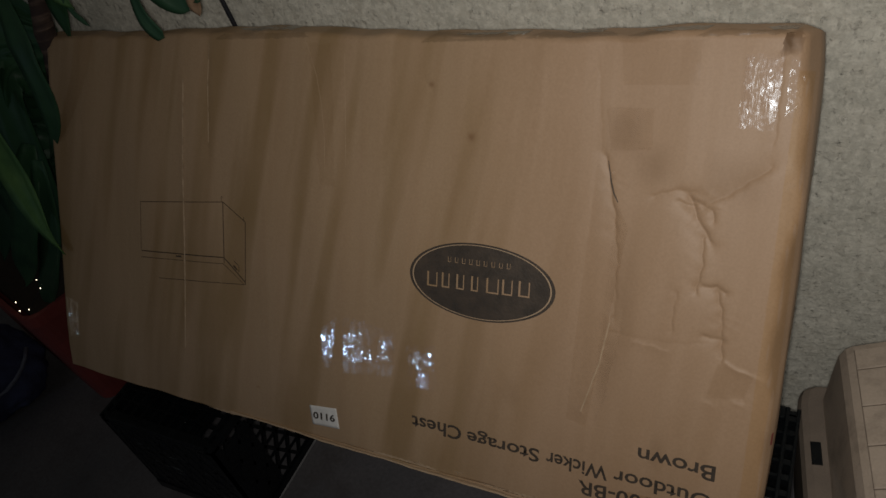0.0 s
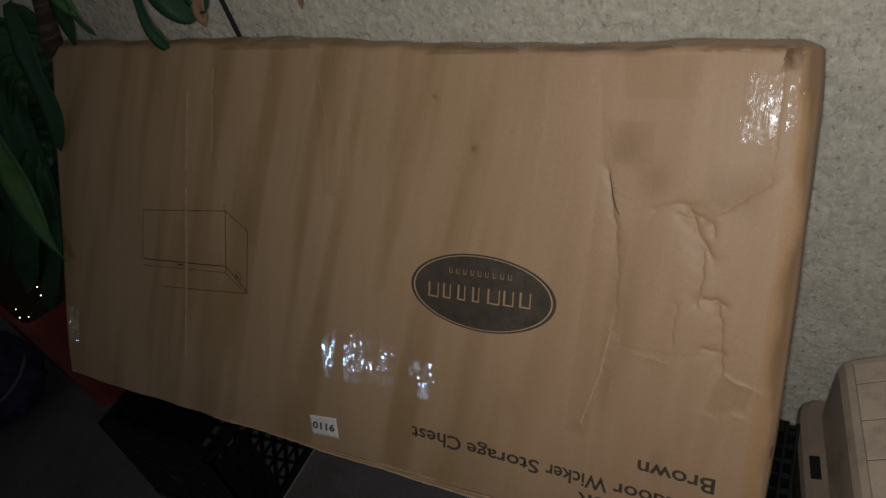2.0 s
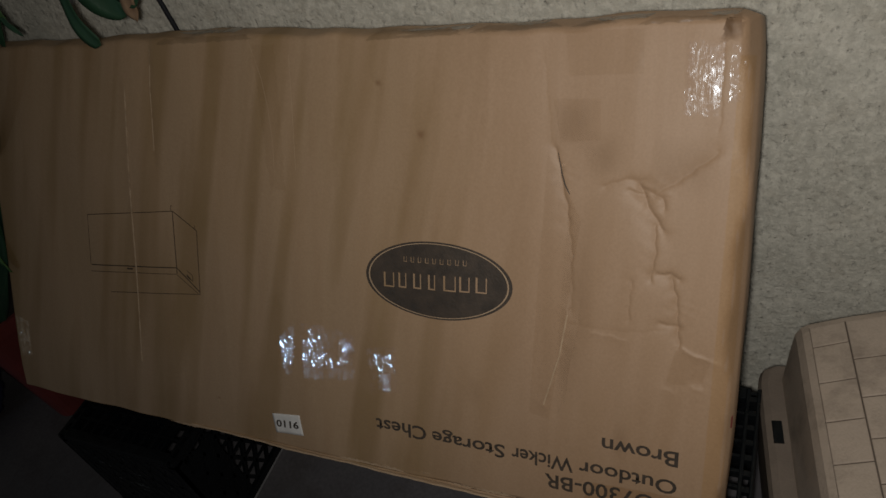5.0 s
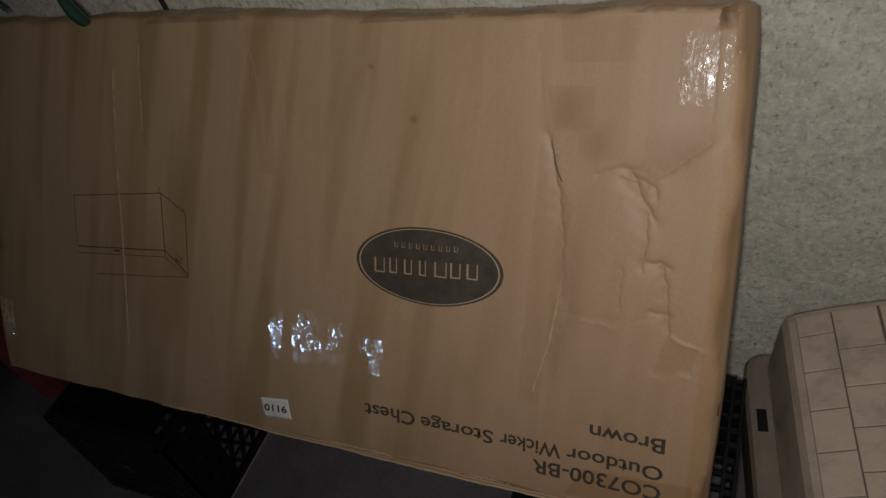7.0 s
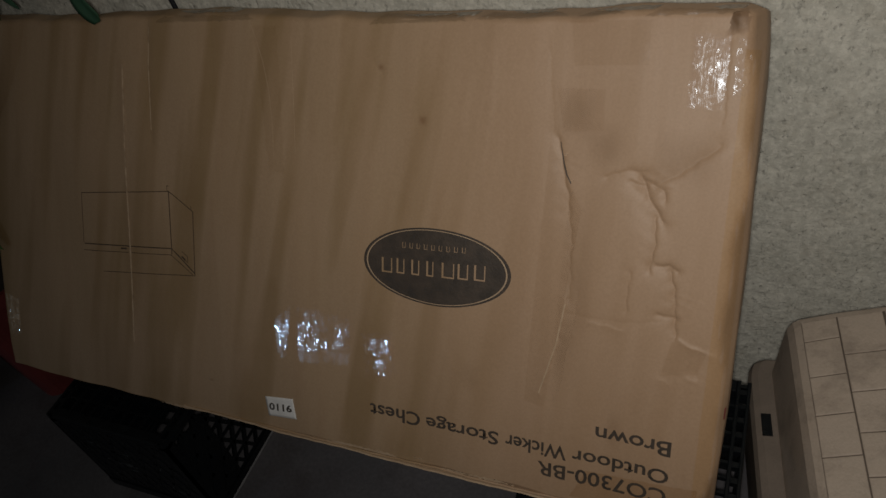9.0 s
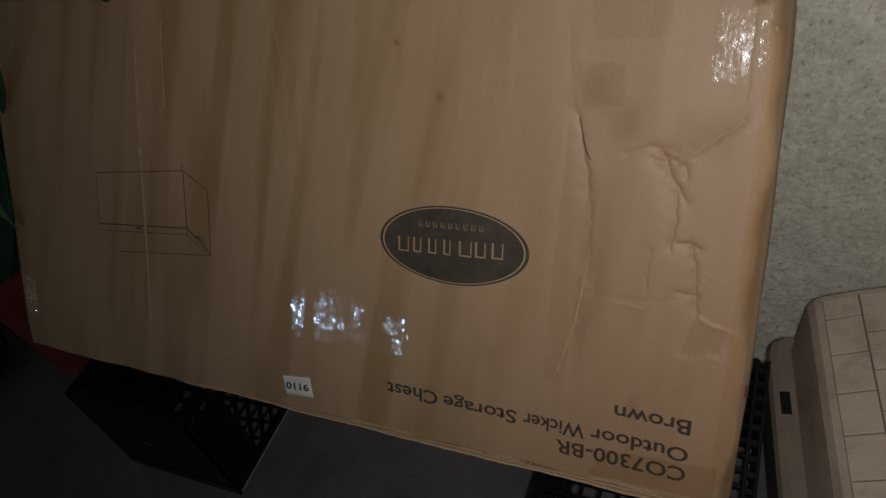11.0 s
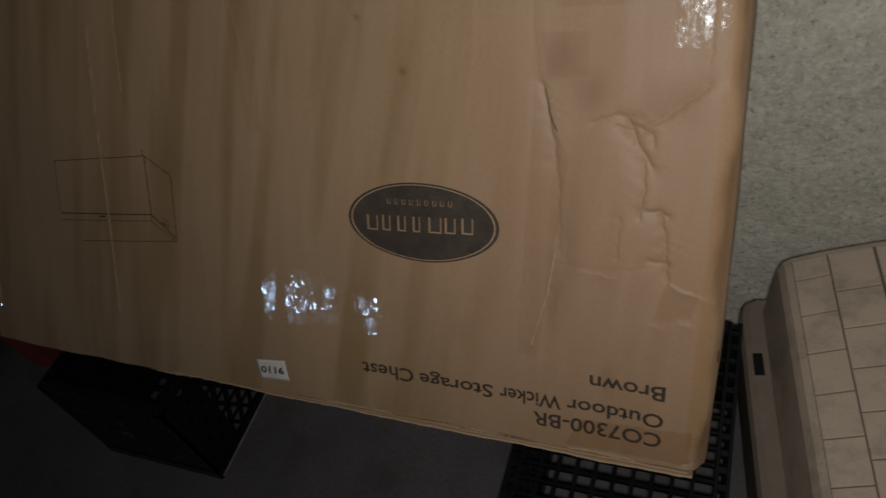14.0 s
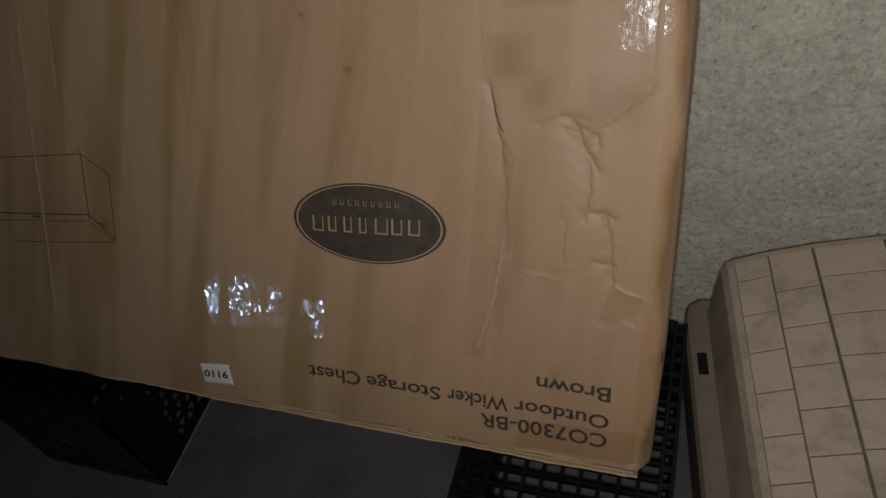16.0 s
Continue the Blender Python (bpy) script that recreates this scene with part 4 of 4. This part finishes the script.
def shingle_mesh(w, l):
    key = (round(w, 4), round(l, 4))
    if key not in SHINGLES:
        bm = bmesh.new()
        add_box(bm, (0.0007, 0.0008, -0.003), (w - 0.0007, l - 0.0008, 0.0022))
        edges = [e for e in bm.edges if all(v.co.z > 0 for v in e.verts)]
        bmesh.ops.bevel(bm, geom=edges, offset=0.0014, segments=2, affect="EDGES", profile=0.5)
        SHINGLES[key] = bm_mesh("shingle", bm)
        SHINGLES[key].materials.append(M_TAN)
    return SHINGLES[key]


strips = [((0.066, 0.396), (0.1122, 0.4130), 0.0635, 0.030), ((0.1124, 0.4132), (0.1699, 0.4298), 0.0635, 0.062), ((0.1719, 0.4302), (0.262, 0.446), 0.066, 0.045), ((0.266, 0.4462), (0.349, 0.452), 0.066, 0.020)]
for (xa, za), (xb, zb), length, start in strips:
    width, slope = math.hypot(xb - xa, zb - za), math.degrees(math.atan2(zb - za, xb - xa))
    edges = [0.056] + [start + length * k for k in range(1, 12) if 0.075 < start + length * k < LONG - 0.07] + [LONG - 0.06]
    for y0, y1 in zip(edges, edges[1:]):
        part("shingle", shingle_mesh(width, y1 - y0), None, roof, at=pose(xa, -y1, za, 0, -slope, 0))

# ---- red planter with a cane plant ----
def planter():
    ob = thing("planter", pose(-0.53, -0.225, 0, 0, 0, -15), "deep red clay planter box on the floor against the wall", "planter")
    w, l, h, t = 0.61, 0.25, 0.35, 0.014
    bm = bmesh.new()
    rings = [(0.84, 0.0), (1.0, h - 0.03), (1.04, h - 0.03), (1.04, h), (1.0 - 0.04, h), (0.94, h - 0.03)]
    loops = []
    for s, z in rings:
        hw, hl = w / 2 * (1 + (s - 1) * 0.5), l / 2 * s
        pts = []
        for cx, cy, a0 in ((1, 1, 0), (-1, 1, 90), (-1, -1, 180), (1, -1, 270)):
            for k in range(5):
                a = radians(a0 + 22.5 * k)
                pts.append((cx * (hw - 0.04) + 0.04 * math.cos(a), cy * (hl - 0.04) + 0.04 * math.sin(a), z))
        loops.append([bm.verts.new(p) for p in pts])
    for a, b in zip(loops, loops[1:]):
        for k in range(len(a)):
            bm.faces.new((a[k], a[(k + 1) % len(a)], b[(k + 1) % len(a)], b[k]))
    bm.faces.new(loops[0][::-1])
    part("trough", bm, M_POT, ob)
    bm = bmesh.new()
    add_box(bm, (-w / 2 + 0.03, -l / 2 + 0.02, h - 0.04), (w / 2 - 0.03, l / 2 - 0.02, h - 0.016), 0.004)
    part("soil", bm, M_SOIL, ob)
    return ob


planter()


def leaf_mesh(points, width, fold=0.25, twist=0.0, tip=0.0):
    """A strap leaf along points: a folded, tapering blade with some thickness."""
    pts = [Vector(p) for p in points]
    fine = []
    n = 18
    for k in range(n + 1):
        u = k / n * (len(pts) - 1)
        i = min(int(u), len(pts) - 2)
        f = u - i
        p0, p1, p2, p3 = pts[max(i - 1, 0)], pts[i], pts[i + 1], pts[min(i + 2, len(pts) - 1)]
        fine.append(0.5 * (2 * p1 + (p2 - p0) * f + (2 * p0 - 5 * p1 + 4 * p2 - p3) * f * f + (3 * p1 - p0 - 3 * p2 + p3) * f ** 3))
    verts = []
    for k, p in enumerate(fine):
        u = k / n
        d = (fine[min(k + 1, n)] - fine[max(k - 1, 0)]).normalized()
        side = d.cross(Vector((0.25, -1, 0.35))).normalized()
        side = Matrix.Rotation(twist * u, 3, d) @ side
        face = side.cross(d).normalized()
        half = width / 2 * max(0.06, (min(1, 0.35 + 2.6 * u) * (1 - u ** 3.2)) + tip * u ** 3 * (1 - u ** 10) ** 0.5)
        ripple = 0.06 * width * math.sin(11 * u + 9 * width)
        for s in (-1, -0.5, 0, 0.5, 1):
            verts.append(p + side * half * s + face * (fold * half * (abs(s)) + ripple * s))
    back = [v + Vector((0, 0.0012, 0)) for v in verts]
    m = len(verts)
    faces = grid_faces(5, n + 1)
    faces += [tuple(i + m for i in f)[::-1] for f in faces]
    rim = list(range(5)) + [j * 5 + 4 for j in range(1, n + 1)] + [n * 5 + i for i in range(3, -1, -1)] + [j * 5 for j in range(n - 1, 0, -1)]
    faces += [(r, rim[(k + 1) % len(rim)], rim[(k + 1) % len(rim)] + m, r + m)[::-1] for k, r in enumerate(rim)]
    return mesh_from("leaf", verts + back, faces, True)


plant = thing("cane_plant", pose(-0.30, -0.15, 0.19), "tall green strap-leaved cane plant in the red planter", "plant")
PX, PY, PZ = -0.30, -0.15, 0.19


def leaf(points, width, mat=M_LEAF, label="", **shape):
    return part("leaf", leaf_mesh([(x - PX, y - PY, z - PZ) for x, y, z in points], width, **shape), mat, plant, label)


cane = [(-0.155 + k * 0.0265 + 0.008 * math.sin(k * 0.9), 0.004 * math.cos(k * 1.3), k * 0.043) for k in range(32)]
verts, faces = tube(cane, [0.017 + (0.0025 if k % 2 else -0.001) for k in range(32)], 14)
part("cane", mesh_from("cane", verts, faces, True), M_TRUNK, plant)

# leaves that hang over the carton's edge
leaf([(0.41, -0.20, 1.20), (0.374, -0.22, 1.078), (0.362, -0.22, 1.027), (0.357, -0.22, 0.990), (0.363, -0.22, 0.967), (0.378, -0.22, 0.948)], 0.017, tip=2.2, twist=0.3)
leaf([(0.33, -0.17, 1.18), (0.365, -0.18, 1.06), (0.384, -0.18, 1.005), (0.412, -0.18, 0.972)], 0.062, tip=0.35)
leaf([(0.50, -0.16, 1.16), (0.455, -0.175, 1.05), (0.437, -0.18, 1.010), (0.428, -0.18, 0.986)], 0.048, tip=0.5)
leaf([(0.439, -0.181, 1.018), (0.431, -0.181, 0.990), (0.428, -0.181, 0.962)], 0.026, M_DRY, "dried brown leaf tip")
leaf([(0.61, -0.08, 1.14), (0.587, -0.10, 1.02), (0.561, -0.10, 0.974), (0.554, -0.10, 0.949)], 0.014, M_DRY, "dried brown leaf tip")
leaf([(0.10, -0.19, 1.14), (0.145, -0.20, 1.05), (0.168, -0.20, 1.012), (0.184, -0.20, 0.990)], 0.036, M_LEAF_LIGHT, twist=0.4)
leaf([(0.17, -0.20, 1.03), (0.176, -0.20, 0.985), (0.186, -0.20, 0.970), (0.196, -0.20, 0.958)], 0.010)
leaf([(0.13, -0.14, 1.16), (0.10, -0.15, 1.04), (0.075, -0.15, 0.975), (0.05, -0.15, 0.90)], 0.048)
leaf([(-0.25, -0.20, 0.95), (-0.135, -0.28, 0.843), (-0.10, -0.30, 0.782), (-0.059, -0.33, 0.715), (-0.031, -0.36, 0.631), (0.022, -0.388, 0.583)], 0.072, M_LEAF_LIGHT, fold=0.45)
leaf([(0.02, -0.20, 1.02), (0.055, -0.235, 0.965), (0.062, -0.25, 0.915), (0.052, -0.255, 0.845), (0.015, -0.26, 0.775), (-0.06, -0.26, 0.706)], 0.050)
leaf([(-0.05, -0.28, 0.76), (-0.075, -0.34, 0.663), (-0.156, -0.36, 0.55), (-0.24, -0.36, 0.46), (-0.301, -0.36, 0.401)], 0.075)
leaf([(-0.02, -0.30, 0.74), (-0.06, -0.34, 0.60), (-0.16, -0.35, 0.47), (-0.266, -0.35, 0.36), (-0.323, -0.35, 0.290)], 0.060)
rnd = random.Random(5)
for k in range(40):
    z = rnd.uniform(0.50, 0.92)
    x = -0.50 + 0.62 * (z - 0.11)
    reach, fall, out = rnd.uniform(0.10, 0.42), rnd.uniform(0.15, 0.50), rnd.uniform(-0.10, 0.05)
    a = (x, -0.13, z)
    b = (x - reach * 0.45, -0.15 + out * 0.5, z + rnd.uniform(0.0, 0.07))
    c = (x - reach * 0.8, -0.16 + out * 0.9, z - fall * 0.35)
    d = (x - reach - 0.04, min(-0.03, -0.16 + out * 1.1), max(0.34, z - fall))
    leaf([a, b, c, d], rnd.uniform(0.05, 0.09), twist=rnd.uniform(-0.5, 0.5), fold=rnd.uniform(0.15, 0.5))

# tiny bright dots in the foliage, made as glowing beads on an added wire
string = thing("glow_dots", pose(-0.40, -0.33, 0.30), "tiny warm glowing dots in the foliage, joined by an added wire", "fairy lights")
spots = [(0.269, -0.07, 0.194), (0.257, -0.07, 0.166), (0.127, -0.07, 0.067), (0.080, -0.07, 0.052), (0.096, -0.07, 0.085)]
verts, faces = tube([(x, y + 0.004, z) for x, y, z in spots], [0.0006] * 5, 6)
part("wire", mesh_from("wire", verts, faces, True), M_CABLE, string)
for x, y, z in spots:
    bm = bmesh.new()
    bmesh.ops.create_icosphere(bm, subdivisions=2, radius=0.0010, matrix=Matrix.Translation((x, y, z)) @ Matrix.Diagonal((1, 1, 1.35, 1)))
    part("glow_bead", bm, M_GLOW_DOT, string)

# ---- a dark cloth bag on the floor ----
bm = bmesh.new()
bmesh.ops.create_icosphere(bm, subdivisions=5, radius=1.0)
for v in bm.verts:
    p = v.co.copy()
    fold = 0.09 * noise.noise(p * 2.3) + 0.13 * abs(noise.noise(Vector((p.x * 5, p.y * 5, p.z * 1.5)))) + 0.03 * noise.noise(p * 9)
    p *= 1 + fold
    v.co = (p.x * 0.19, p.y * 0.15, max(-0.085, p.z * 0.12 + (0.03 * math.sin(p.x * 3))) + 0.085)
bag = thing("cloth_bag", pose(-0.64, -0.50, 0, 0, 0, 25), "dark navy slumped cloth bag on the concrete floor", "bag")
part("body", bm_mesh("body", bm, True), M_NAVY, bag)
# raised pale stripe added along a fold of the bag
arc = [radians(-75 + 11 * k) for k in range(9)]
verts, faces = tube([(0.19 * math.cos(q), 0.15 * math.sin(q), 0.150 + 0.022 * math.sin(2 * q)) for q in arc], [0.005] * 9, 8)
part("pale_stripe", mesh_from("pale_stripe", verts, faces, True), M_STRIPE, bag, "pale blue-grey stripe along a fold of the bag")

# ---- loose things at the floor's edge ----
cable_points = [(0.290, -0.008, 1.6), (0.299, -0.008, 1.2), (0.303, -0.008, 0.95), (0.311, -0.008, 0.86), (0.315, -0.008, 0.6), (0.32, -0.008, 0.1)]
verts, faces = tube(cable_points, [0.0045] * 6, 10)
tagged(part("cable", mesh_from("cable", verts, faces, True), M_CABLE), "thin black cable hanging down the stucco wall", "cable")
